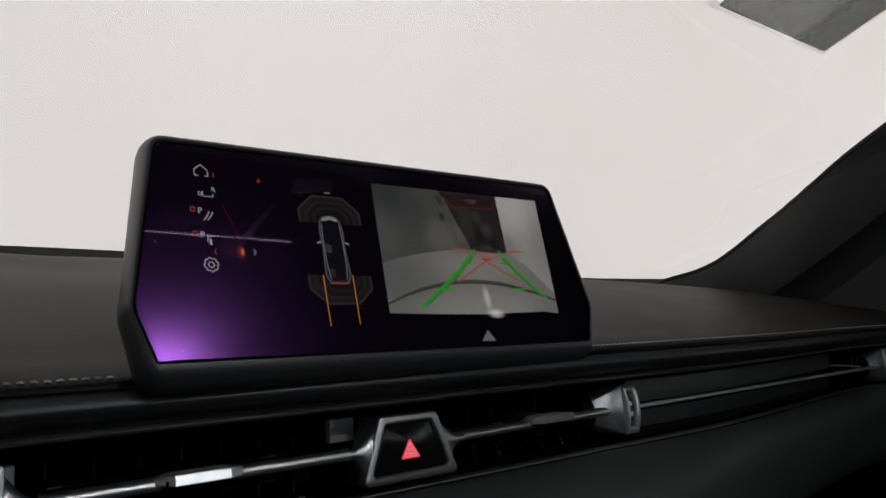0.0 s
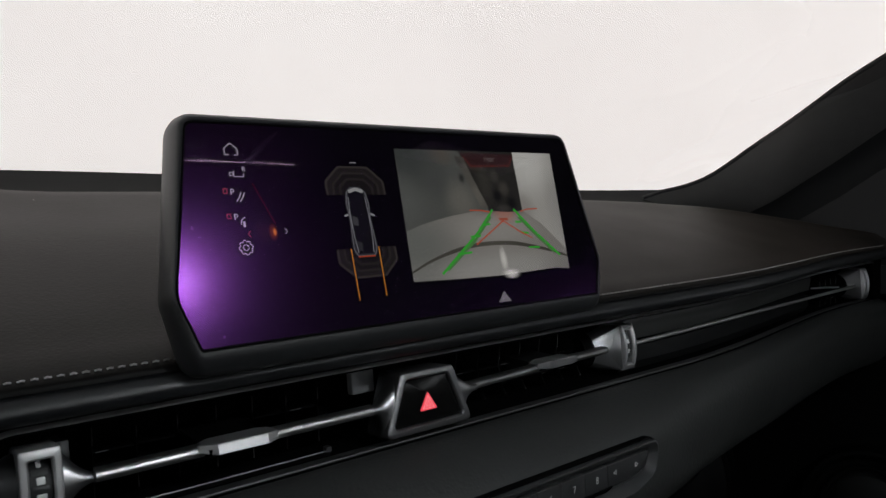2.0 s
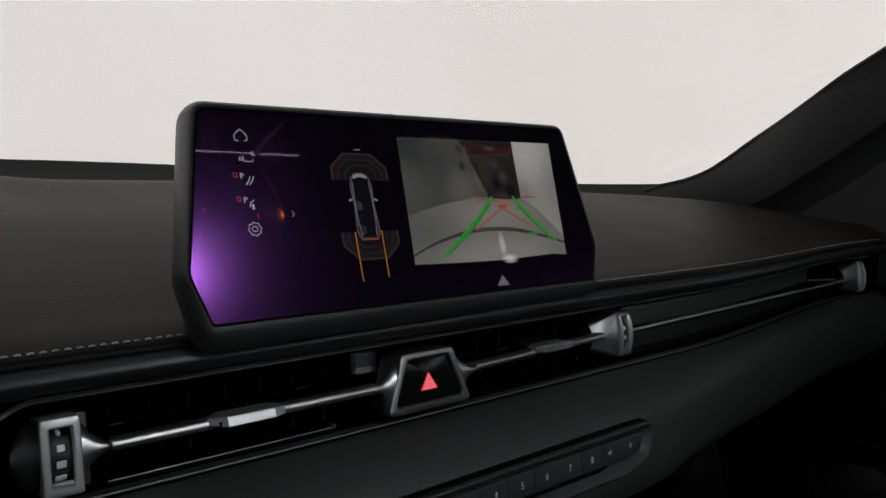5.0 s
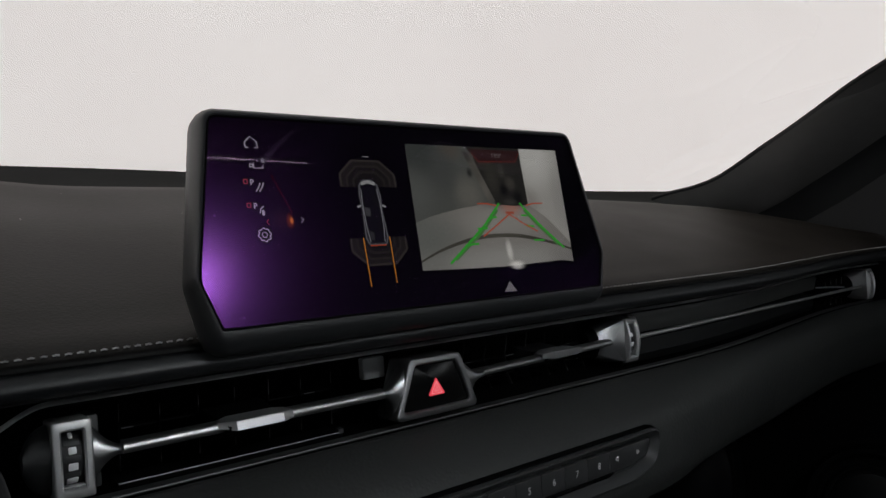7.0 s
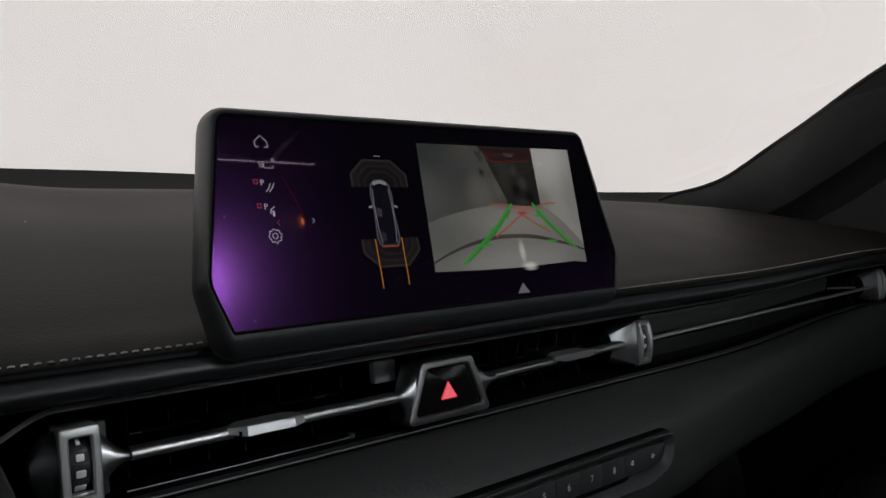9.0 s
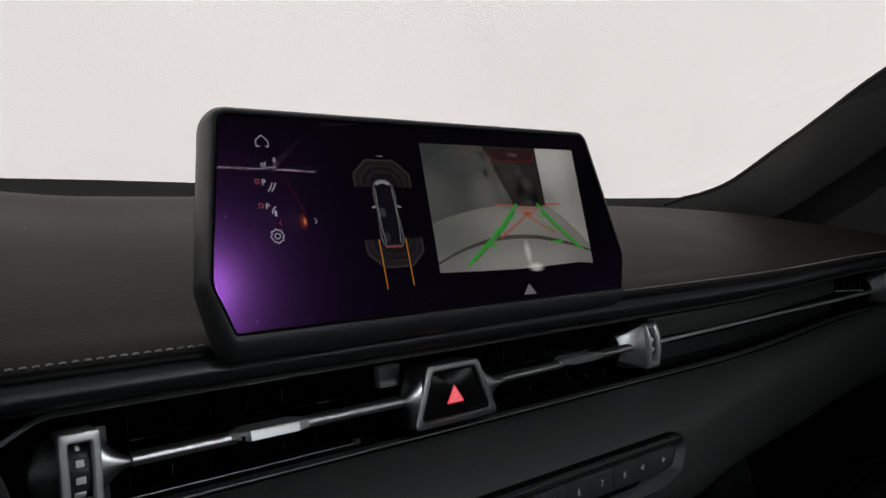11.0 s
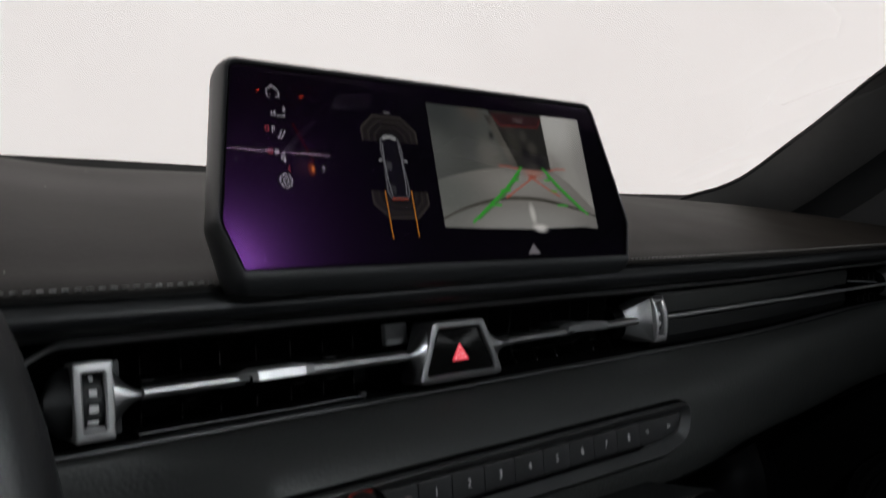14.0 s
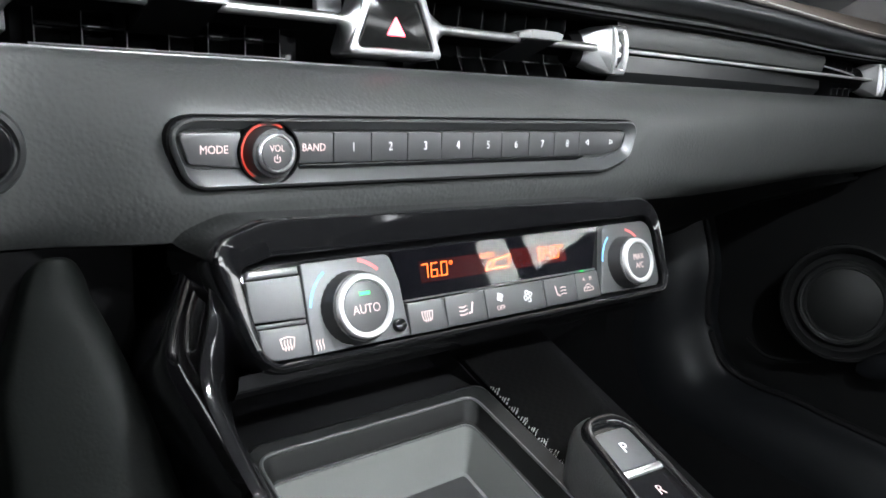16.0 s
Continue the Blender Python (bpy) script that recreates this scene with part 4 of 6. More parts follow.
def display_frame():
    xa = Vector((1, 0.03, 0)).normalized()
    za = Vector((0.03, -1, 0.27)).normalized()
    ya = za.cross(xa)
    o = Vector((DC[0], 0.271 + 0.27 * (DC[1] - 0.998) + 0.03 * (DC[0] - 0.114), DC[1]))
    m = Matrix((xa, ya, za)).transposed().to_4x4()
    m.translation = o
    return m


DM = display_frame()
SZ = math.sqrt(1 + 0.27 ** 2)


def uv(x, z):
    """Place on the glass, from the dashboard's x and height."""
    return Vector((x - DC[0], (z - DC[1]) * SZ))


disp = thing("infotainment_display", DM, "free-standing car display showing a reversing view", "display")
glass_pts = [(-0.1232, -0.0474), (0.1225, -0.0486), (0.1312, -0.0275), (0.1218, 0.0492), (-0.1166, 0.0462), (-0.1302, -0.0262)]
outer_pts = [(-0.1268, -0.0570), (0.1266, -0.0578), (0.1374, -0.0262), (0.1272, 0.0542), (-0.1194, 0.0515), (-0.1324, -0.0258)]
gl = rounded(glass_pts, [0.0012, 0.0012, 0.008, 0.005, 0.005, 0.012], 6)
ol = rounded(outer_pts, [0.009, 0.009, 0.012, 0.008, 0.009, 0.014], 6)
bm = bmesh.new()
edge = inset(gl, -0.0006)
front = [at([p.lerp(q, math.sin(radians(a))) for p, q in zip(edge, ol)], 0.0002 - 0.0100 * (1 - math.cos(radians(a)))) for a in (90, 78, 66, 54, 42, 30, 18, 8, 0)]
rings(bm, [at(inset(ol, 0.010), -0.028), at(inset(ol, 0.005), -0.022), at(inset(ol, 0.0016), -0.018), at(inset(ol, 0.0004), -0.014)] + front + [at(inset(gl, -0.0001), -0.0002), at(gl, -0.0020)], True, False)
part("housing", bm, M_HOUSING, disp, "soft dark grey plastic housing")
loop = at(inset(gl, 0.0003), -0.0003)
part("gasket", tube(loop + loop[:2], 0.0006, 6), M_DEEP, disp, "black gasket round the glass")
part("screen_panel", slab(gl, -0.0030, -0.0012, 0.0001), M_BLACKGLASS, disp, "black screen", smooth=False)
bm = bmesh.new()
stand = rounded([(-0.085, -0.060), (0.085, -0.060), (0.075, 0.01), (-0.075, 0.01)], 0.01)
rings(bm, [at(stand, -0.052), at(stand, -0.040), at(inset(stand, 0.004), -0.026)])
part("stand", bm, M_HOUSING, disp, "short plastic foot behind the screen")
# what the screen shows, layer by layer
L0 = -0.00115


def flat(points, z, mat, name, label="", parent=None):
    bm = bmesh.new()
    rings(bm, [at(points, z), at(points, z + 0.00003)])
    return part(name, bm, mat, parent or disp, label, smooth=False)


UI = {}


def ui(colour, k=1.0):
    key = (colour, k)
    if key not in UI:
        m = bpy.data.materials.new("screen_colour")
        m.use_nodes = True
        b = m.node_tree.nodes["Principled BSDF"]
        b.inputs["Base Color"].default_value = (0.004, 0.004, 0.005, 1)
        b.inputs["Specular IOR Level"].default_value = 0.0
        b.inputs["Emission Color"].default_value = (*colour, 1)
        b.inputs["Emission Strength"].default_value = k
        UI[key] = m
    return UI[key]


def shaded(c0, c1, axis, lo, hi, k=1.0, mottle=0.0):
    """A lit picture field that runs from one colour to another across the screen, as the shown room does."""
    m = bpy.data.materials.new("screen_field")
    m.use_nodes = True
    t = m.node_tree
    b = t.nodes["Principled BSDF"]
    b.inputs["Base Color"].default_value = (0.004, 0.004, 0.005, 1)
    b.inputs["Specular IOR Level"].default_value = 0.0
    tc = t.nodes.new("ShaderNodeTexCoord")
    sep = t.nodes.new("ShaderNodeSeparateXYZ")
    t.links.new(tc.outputs["Object"], sep.inputs[0])
    r = t.nodes.new("ShaderNodeMapRange")
    r.inputs["From Min"].default_value, r.inputs["From Max"].default_value = lo, hi
    t.links.new(sep.outputs[axis], r.inputs["Value"])
    n = t.nodes.new("ShaderNodeTexNoise")
    n.inputs["Scale"].default_value, n.inputs["Detail"].default_value = 160, 3
    t.links.new(tc.outputs["Object"], n.inputs["Vector"])
    add = t.nodes.new("ShaderNodeMath")
    add.operation = "MULTIPLY_ADD"
    add.inputs[1].default_value = mottle
    t.links.new(n.outputs["Fac"], add.inputs[0])
    t.links.new(r.outputs["Result"], add.inputs[2])
    ramp = t.nodes.new("ShaderNodeValToRGB")
    ramp.color_ramp.elements[0].color = (*c0, 1)
    ramp.color_ramp.elements[1].color = (*c1, 1)
    t.links.new(add.outputs[0], ramp.inputs[0])
    t.links.new(ramp.outputs[0], b.inputs["Emission Color"])
    b.inputs["Emission Strength"].default_value = k
    return m


Q = [uv(0.2268, 1.0790), uv(0.3462, 1.0802), uv(0.3407, 1.0085), uv(0.2232, 1.0135)]


def vp(u, v):
    """Place in the reversing picture: u to the right, v down, 0 to 1."""
    return (Q[0] * (1 - u) + Q[1] * u) * (1 - v) + (Q[3] * (1 - u) + Q[2] * u) * v


SCR = 1.0


def picture(base, blobs, place=None):
    """A lit picture field: a plain colour with soft-edged patches; each patch: centre u, v, half sizes along x and y in metres, colour, weight."""
    m = shaded(base, base, 1, 0, 1)
    t = m.node_tree
    b = t.nodes["Principled BSDF"]
    tc = t.nodes.new("ShaderNodeTexCoord")
    last = None
    for u, v, rx, ry, colour, weight in blobs:
        c = (place or vp)(u, v)
        sub = t.nodes.new("ShaderNodeVectorMath")
        sub.operation = "SUBTRACT"
        sub.inputs[1].default_value = (c.x, c.y, 0)
        t.links.new(tc.outputs["Object"], sub.inputs[0])
        sc = t.nodes.new("ShaderNodeVectorMath")
        sc.operation = "MULTIPLY"
        sc.inputs[1].default_value = (1 / rx, 1 / ry, 0)
        t.links.new(sub.outputs[0], sc.inputs[0])
        ln = t.nodes.new("ShaderNodeVectorMath")
        ln.operation = "LENGTH"
        t.links.new(sc.outputs[0], ln.inputs[0])
        r = t.nodes.new("ShaderNodeMapRange")
        r.interpolation_type = "SMOOTHSTEP"
        r.inputs["From Min"].default_value, r.inputs["From Max"].default_value = 0.15, 1.0
        r.inputs["To Min"].default_value, r.inputs["To Max"].default_value = weight, 0.0
        t.links.new(ln.outputs["Value"], r.inputs["Value"])
        mix = t.nodes.new("ShaderNodeMix")
        mix.data_type = "RGBA"
        t.links.new(r.outputs["Result"], mix.inputs[0])
        if last:
            t.links.new(last, mix.inputs[6])
        else:
            mix.inputs[6].default_value = (*base, 1)
        mix.inputs[7].default_value = (*colour, 1)
        last = mix.outputs[2]
    # faint sensor noise of the camera
    n = t.nodes.new("ShaderNodeTexNoise")
    n.inputs["Scale"].default_value, n.inputs["Detail"].default_value = 900, 2
    t.links.new(tc.outputs["Object"], n.inputs["Vector"])
    r = t.nodes.new("ShaderNodeMapRange")
    r.inputs["To Min"].default_value, r.inputs["To Max"].default_value = 0.80, 1.20
    t.links.new(n.outputs["Fac"], r.inputs["Value"])
    mul = t.nodes.new("ShaderNodeVectorMath")
    mul.operation = "SCALE"
    t.links.new(last, mul.inputs[0])
    t.links.new(r.outputs["Result"], mul.inputs["Scale"])
    t.links.new(mul.outputs[0], b.inputs["Emission Color"])
    return m


FLOOR = picture((0.130, 0.122, 0.110), [(0.0, 0.75, 0.05, 0.03, (0.076, 0.080, 0.072), 0.9), (0.58, 0.47, 0.03, 0.006, (0.05, 0.047, 0.042), 0.9), (0.55, 0.62, 0.045, 0.014, (0.172, 0.164, 0.150), 0.8), (0.60, 0.50, 0.012, 0.008, (0.24, 0.10, 0.075), 0.7),
                                       (0.55, 0.95, 0.075, 0.016, (0.185, 0.18, 0.168), 0.9), (0.0, 1.0, 0.03, 0.014, (0.11, 0.11, 0.10), 0.8), (1.0, 0.95, 0.03, 0.02, (0.12, 0.115, 0.108), 0.8),
                                       (0.545, 0.86, 0.0035, 0.009, (0.40, 0.39, 0.36), 0.8), (0.58, 0.975, 0.0085, 0.0034, (0.50, 0.48, 0.45), 0.9)])
view = flat([vp(0, 0), vp(1, 0), vp(1, 0.955), vp(0.9, 0.945), vp(0.7, 0.965), vp(0.5, 0.985), vp(0.25, 0.995), vp(0, 1)], L0, FLOOR, "reversing_picture", "grey picture of a garage floor")
flat([vp(0, 0), vp(0.44, 0), vp(0.52, 0.47), vp(0.42, 0.478), vp(0.36, 0.495), vp(0.27, 0.515), vp(0.18, 0.545), vp(0.09, 0.58), vp(0, 0.63)], L0 + 0.00004,
     picture((0.046, 0.048, 0.043), [(0.05, 0.0, 0.04, 0.03, (0.024, 0.027, 0.025), 0.9), (0.0, 0.40, 0.02, 0.02, (0.060, 0.063, 0.058), 0.7), (0.34, 0.40, 0.016, 0.016, (0.085, 0.081, 0.070), 0.8), (0.25, 0.04, 0.012, 0.008, (0.052, 0.044, 0.035), 0.8), (0.36, 0.22, 0.003, 0.004, (0.012, 0.012, 0.011), 0.9), (0.20, 0.20, 0.012, 0.02, (0.036, 0.038, 0.035), 0.8)]), "shown_wall", "grey wall in the picture", view)
flat([vp(0.36, 0), vp(0.72, 0), vp(0.725, 0.47), vp(0.70, 0.485), vp(0.62, 0.49), vp(0.50, 0.48), vp(0.47, 0.36)], L0 + 0.00008,
     picture((0.012, 0.0115, 0.010), [(0.50, 0.25, 0.008, 0.016, (0.022, 0.021, 0.017), 0.9), (0.62, 0.30, 0.006, 0.006, (0.034, 0.031, 0.026), 0.8), (0.57, 0.20, 0.005, 0.006, (0.030, 0.028, 0.024), 0.8), (0.66, 0.42, 0.006, 0.006, (0.003, 0.003, 0.003), 0.9),
                                       (0.57, 0.36, 0.005, 0.005, (0.003, 0.003, 0.003), 0.9), (0.60, 0.46, 0.008, 0.003, (0.030, 0.028, 0.025), 0.7), (0.45, 0.08, 0.01, 0.008, (0.030, 0.020, 0.016), 0.8)]), "shown_doorway", "dark passage in the picture", view)
flat([vp(0.33, 0.04), vp(0.385, 0.05), vp(0.43, 0.22), vp(0.50, 0.455), vp(0.46, 0.47), vp(0.40, 0.27)], L0 + 0.00010, picture((0.050, 0.047, 0.040), [(0.44, 0.36, 0.008, 0.01, (0.075, 0.070, 0.060), 0.9), (0.34, 0.08, 0.008, 0.006, (0.022, 0.020, 0.018), 0.9)]), "shown_door_edge", "", view)
flat([vp(0.715, 0.0), vp(1, 0), vp(1, 0.80), vp(0.93, 0.70), vp(0.84, 0.58), vp(0.725, 0.478)], L0 + 0.00008,
     picture((0.205, 0.198, 0.182), [(0.80, 0.05, 0.030, 0.03, (0.325, 0.320, 0.30), 0.9), (1.0, 0.45, 0.016, 0.03, (0.165, 0.158, 0.148), 0.8), (0.74, 0.45, 0.012, 0.012, (0.15, 0.14, 0.128), 0.8)]), "shown_pillar", "pale wall in the picture", view)
arc = [(0, 0.925), (0.1, 0.85), (0.22, 0.785), (0.36, 0.735), (0.5, 0.718), (0.64, 0.725), (0.78, 0.76), (0.9, 0.80), (1.0, 0.845)]
arc = spline(arc, 3)
bm = bmesh.new()
loops = [at([vp(u, v), vp(u, v + 0.016 + 0.016 * math.sin(math.pi * u))], L0 + 0.00014) for u, v in arc]
rings(bm, loops, False, False, closed=False)
part("shown_bumper_edge", bm, picture((0.034, 0.032, 0.025), [(0.5, 0.73, 0.03, 0.003, (0.048, 0.045, 0.036), 0.8)]), view, "dark bumper line", smooth=False)
GREEN, RED = ui((0.025, 0.24, 0.022), 0.9), ui((0.34, 0.06, 0.03), 0.8)
GREEN2 = ui((0.055, 0.16, 0.045), 0.8)


def cam_line(pts, w, mat, name, z=0.00018):
    part(name, stroke([vp(*p) for p in pts], w, L0 + z, L0 + z + 0.00003), mat, view, smooth=False)


cam_line([(0.52, 0.475), (0.40, 0.66), (0.165, 0.95)], 0.0014, GREEN, "guide_line")
cam_line([(0.665, 0.47), (0.78, 0.64), (0.94, 0.84)], 0.0014, GREEN, "guide_line")
cam_line([(0.50, 0.53), (0.38, 0.71), (0.20, 0.92)], 0.0019, GREEN2, "guide_line", 0.00016)
cam_line([(0.69, 0.53), (0.76, 0.635), (0.90, 0.81)], 0.0019, GREEN2, "guide_line", 0.00016)
for a, b in (((0.27, 0.81), (0.35, 0.80)), ((0.36, 0.68), (0.42, 0.675)), ((0.45, 0.59), (0.49, 0.585)), ((0.80, 0.775), (0.73, 0.775)), ((0.74, 0.66), (0.69, 0.655)), ((0.70, 0.57), (0.665, 0.57))):
    cam_line([a, b], 0.0011, GREEN, "guide_tick")
cam_line([(0.58, 0.56), (0.48, 0.655), (0.39, 0.74)], 0.0008, RED, "path_line", 0.00022)
cam_line([(0.58, 0.56), (0.68, 0.645), (0.76, 0.70)], 0.0008, RED, "path_line", 0.00022)
cam_line([(0.38, 0.475), (0.44, 0.475), (0.50, 0.49)], 0.0007, RED, "distance_line", 0.00022)
cam_line([(0.71, 0.485), (0.76, 0.468), (0.83, 0.465)], 0.0007, RED, "distance_line", 0.00022)
cam_line([(0.56, 0.548), (0.61, 0.548)], 0.0014, ui((0.26, 0.06, 0.035), 0.8), "distance_line", 0.00022)
tag = [vp(0.39, 0.05), vp(0.43, 0.125), vp(0.68, 0.115), vp(0.71, 0.045)]
flat([vp(0.37, 0.02), vp(0.43, 0.125), vp(0.68, 0.115), vp(0.72, 0.02)], L0 + 0.00016, ui((0.018, 0.007, 0.007), SCR), "tag_field", "dark red tag", view)
part("tag_outline", stroke(tag, 0.0006, L0 + 0.0002, L0 + 0.00023), ui((0.085, 0.012, 0.010), 0.9), view, smooth=False)
c = vp(0.555, 0.062)
lettering("rear", 0.0050, ui((0.085, 0.065, 0.065), 0.9), view, DM @ pose(c.x, c.y, L0 + 0.00024))

# car seen from above
car_c = uv(0.1987, 1.0433)
carbody = [(-0.0028, 0.0165), (0.0028, 0.0165), (0.0058, 0.0140), (0.0068, 0.0085), (0.0062, 0.0010), (0.0068, -0.0075), (0.0070, -0.0125), (0.0052, -0.0162), (-0.0052, -0.0162), (-0.0070, -0.0125), (-0.0068, -0.0075), (-0.0062, 0.0010), (-0.0068, 0.0085), (-0.0058, 0.0140)]
carbody = rounded([car_c + Vector((a, b * SZ)) for a, b in carbody], 0.002, 3)
for yy, sgn, name in ((1.0560, 1, "front_sensor_field"), (1.0312, -1, "rear_sensor_field")):
    for k, (s, cc) in enumerate(((1.0, 0.026), (0.93, 0.010), (0.78, 0.018), (0.72, 0.007), (0.58, 0.014), (0.50, 0.006))):
        cx = 0.1996 if sgn > 0 else 0.1995
        pts = [uv(cx - 0.0168 * s, yy), uv(cx - 0.0168 * s, yy + sgn * 0.0065 * s), uv(cx - 0.0085 * s, yy + sgn * 0.0135 * s), uv(cx + 0.0085 * s, yy + sgn * 0.0135 * s), uv(cx + 0.0168 * s, yy + sgn * 0.0065 * s), uv(cx + 0.0168 * s, yy)]
        flat(pts, L0 + 0.00002 * (k + 1), ui((cc, cc * 0.86, cc * 0.74), 0.8), name)
    part("sensor_ring", stroke([uv(0.1996 - 0.0082, yy + sgn * 0.0005), uv(0.1996 - 0.0060, yy + sgn * 0.0050), uv(0.1996 + 0.0060, yy + sgn * 0.0050), uv(0.1996 + 0.0082, yy + sgn * 0.0005)], 0.0004, L0 + 0.0001, L0 + 0.00013), ui((0.16, 0.03, 0.015), 0.6), disp, "dim red line", smooth=False)
car = flat(carbody, L0 + 0.00014, ui((0.022, 0.022, 0.025), 0.9), "car_symbol", "grey car seen from above")
flat(inset(carbody, 0.0016), L0 + 0.00018, ui((0.0025, 0.0025, 0.0035), 1.0), "car_symbol_roof", "", car)
part("car_symbol_edge", stroke(inset(carbody, 0.0006), 0.00035, L0 + 0.0002, L0 + 0.00023, True), ui((0.105, 0.105, 0.11), 0.9), car, smooth=False)
for dx in (-1, 1):
    part("car_symbol_glint", stroke([car_c + Vector((dx * 0.0047, 0.0120)), car_c + Vector((dx * 0.0052, 0.004)), car_c + Vector((dx * 0.0050, -0.008)), car_c + Vector((dx * 0.0042, -0.0145))], 0.0004, L0 + 0.00022, L0 + 0.00025), ui((0.17, 0.17, 0.18), 0.8), car, smooth=False)
    part("car_symbol_mirror", stroke([car_c + Vector((dx * 0.0066, 0.0035)), car_c + Vector((dx * 0.0082, 0.0030))], 0.0010, L0 + 0.00022, L0 + 0.00025), ui((0.20, 0.20, 0.21), 0.8), car, smooth=False)
part("car_symbol_screen", stroke([car_c + Vector((-0.0036, 0.0148)), car_c + Vector((0, 0.0158)), car_c + Vector((0.0036, 0.0148))], 0.0016, L0 + 0.00022, L0 + 0.00025), ui((0.22, 0.22, 0.22), 0.8), car, smooth=False)
for dx, y0, y1, c in ((-1, 0.003, -0.002, 0.030), (1, 0.010, 0.002, 0.003), (-1, -0.009, -0.014, 0.018), (1, -0.004, -0.010, 0.003)):
    flat([car_c + Vector(q) for q in ((dx * 0.0044, y0), (dx * 0.0012, y0 - 0.001), (dx * 0.0016, y1), (dx * 0.0046, y1 + 0.0006))], L0 + 0.0002, ui((c, c, c * 1.08), 0.9), "car_symbol_glass", "", car)
part("car_symbol_tail", stroke([car_c + Vector((-0.0046, -0.0165)), car_c + Vector((0.0046, -0.0165))], 0.0007, L0 + 0.00026, L0 + 0.00029), ui((0.28, 0.04, 0.015), 0.7), car, smooth=False)
AMB = ui((0.42, 0.155, 0.018), 0.8)
part("wheel_track", stroke([uv(0.1905, 1.0310), uv(0.1903, 1.0082)], 0.00055, L0 + 0.0003, L0 + 0.00033), AMB, disp, "amber line", smooth=False)
part("wheel_track", stroke([uv(0.2061, 1.0312), uv(0.2056, 1.0090)], 0.00055, L0 + 0.0003, L0 + 0.00033), AMB, disp, "amber line", smooth=False)
part("top_mark", stroke([uv(0.1985, 1.0712), uv(0.2020, 1.0712)], 0.0004, L0 + 0.0001, L0 + 0.00013), ui((0.25, 0.25, 0.25), 0.7), disp, smooth=False)
# menu symbols
ICON = ui((0.42, 0.40, 0.44), 0.85)
DIMRED = ui((0.32, 0.05, 0.06), 0.7)


def icon(name, pts, w=0.00042, closed=False, mat=None):
    return part(name, stroke([uv(*p) for p in pts], w, L0 + 0.0001, L0 + 0.00013, closed), mat or ICON, disp, "thin pale symbol", smooth=False)


def ring_pts(x, z, r, n=20, a0=0, a1=360):
    return [(x + r * math.cos(radians(a0 + (a1 - a0) * i / n)), z + r * math.sin(radians(a0 + (a1 - a0) * i / n)) / SZ) for i in range(n + 1)]


hx, hz_ = 0.1395, 1.0752
icon("home_symbol", [(hx - 0.0014, hz_ - 0.0020), (hx - 0.0029, hz_ - 0.0020), (hx - 0.0029, hz_ + 0.0006), (hx, hz_ + 0.0030), (hx + 0.0029, hz_ + 0.0006), (hx + 0.0029, hz_ - 0.0020), (hx + 0.0014, hz_ - 0.0020)], 0.00034)
icon("camera_symbol", [(0.1396, 1.0662), (0.1392, 1.0662), (0.1392, 1.0640), (0.1436, 1.0640), (0.1436, 1.0652)], 0.0003)
icon("camera_symbol", [(0.1374, 1.0658), (0.1389, 1.0655), (0.1389, 1.0647), (0.1374, 1.0643)], 0.0003, closed=True)
lettering("R", 0.0030, ICON, disp, DM @ pose(*uv(0.1440, 1.0672), L0 + 0.0001))
for z, k in ((1.0566, 0), (1.0462, 1)):
    icon("parking_symbol", [(0.1334, z + 0.0004), (0.1334, z + 0.0022), (0.1350, z + 0.0022), (0.1350, z + 0.0004)], 0.0004, True, DIMRED)
    lettering("P", 0.0038, ICON, disp, DM @ pose(*uv(0.1372, z + 0.0008), L0 + 0.0001))
    if k == 0:
        for d in (0, 0.0016):
            icon("parking_symbol", [(0.1386 + d, z - 0.0030), (0.1400 + d, z - 0.0014), (0.1410 + d, z + 0.0006)])
    else:
        icon("parking_symbol", [(0.1390, z - 0.0022), (0.1394, z - 0.0004), (0.1410, z + 0.0008)])
        icon("parking_symbol", [(0.1404, z - 0.0030), (0.1404, z - 0.0012)], 0.0010)
gx, gz = 0.1395, 1.0345
gear = []
for i in range(48):
    a = 2 * math.pi * i / 48
    r = 0.0031 if (i % 6) < 3 else 0.0026
    gear.append((gx + r * math.cos(a), gz + r * math.sin(a) / SZ))
icon("gear_symbol", gear, 0.00032, True)
icon("gear_symbol", ring_pts(gx, gz, 0.0012)[:-1], 0.00032, True)
icon("arrow_symbol", [(0.1424, 1.0412), (0.1414, 1.0400), (0.1424, 1.0388)], 0.0003, mat=DIMRED)
icon("arrow_symbol", [(0.1586, 1.0418), (0.1597, 1.0406), (0.1586, 1.0394)], 0.0003)
ORB = picture((0.0008, 0.0006, 0.0009), [(0.1490, 1.0406, 0.0062, 0.0058, (0.0085, 0.0030, 0.0042), 0.9), (0.1530, 1.0404, 0.0026, 0.0046, (0.10, 0.016, 0.005), 0.9), (0.1537, 1.0404, 0.0011, 0.0022, (0.52, 0.14, 0.03), 0.9)], uv)
flat([uv(*p) for p in ring_pts(0.1500, 1.0406, 0.0064, 28)[:-1]], L0 + 0.00002, ORB, "dial", "dark dial with an orange edge")
part("dial_hand", stroke([uv(0.1470, 1.0610), uv(0.1545, 1.0440)], 0.0004, L0 + 0.0001, L0 + 0.00013), ui((0.10, 0.006, 0.012), 0.5), disp, "thin dim red line", smooth=False)
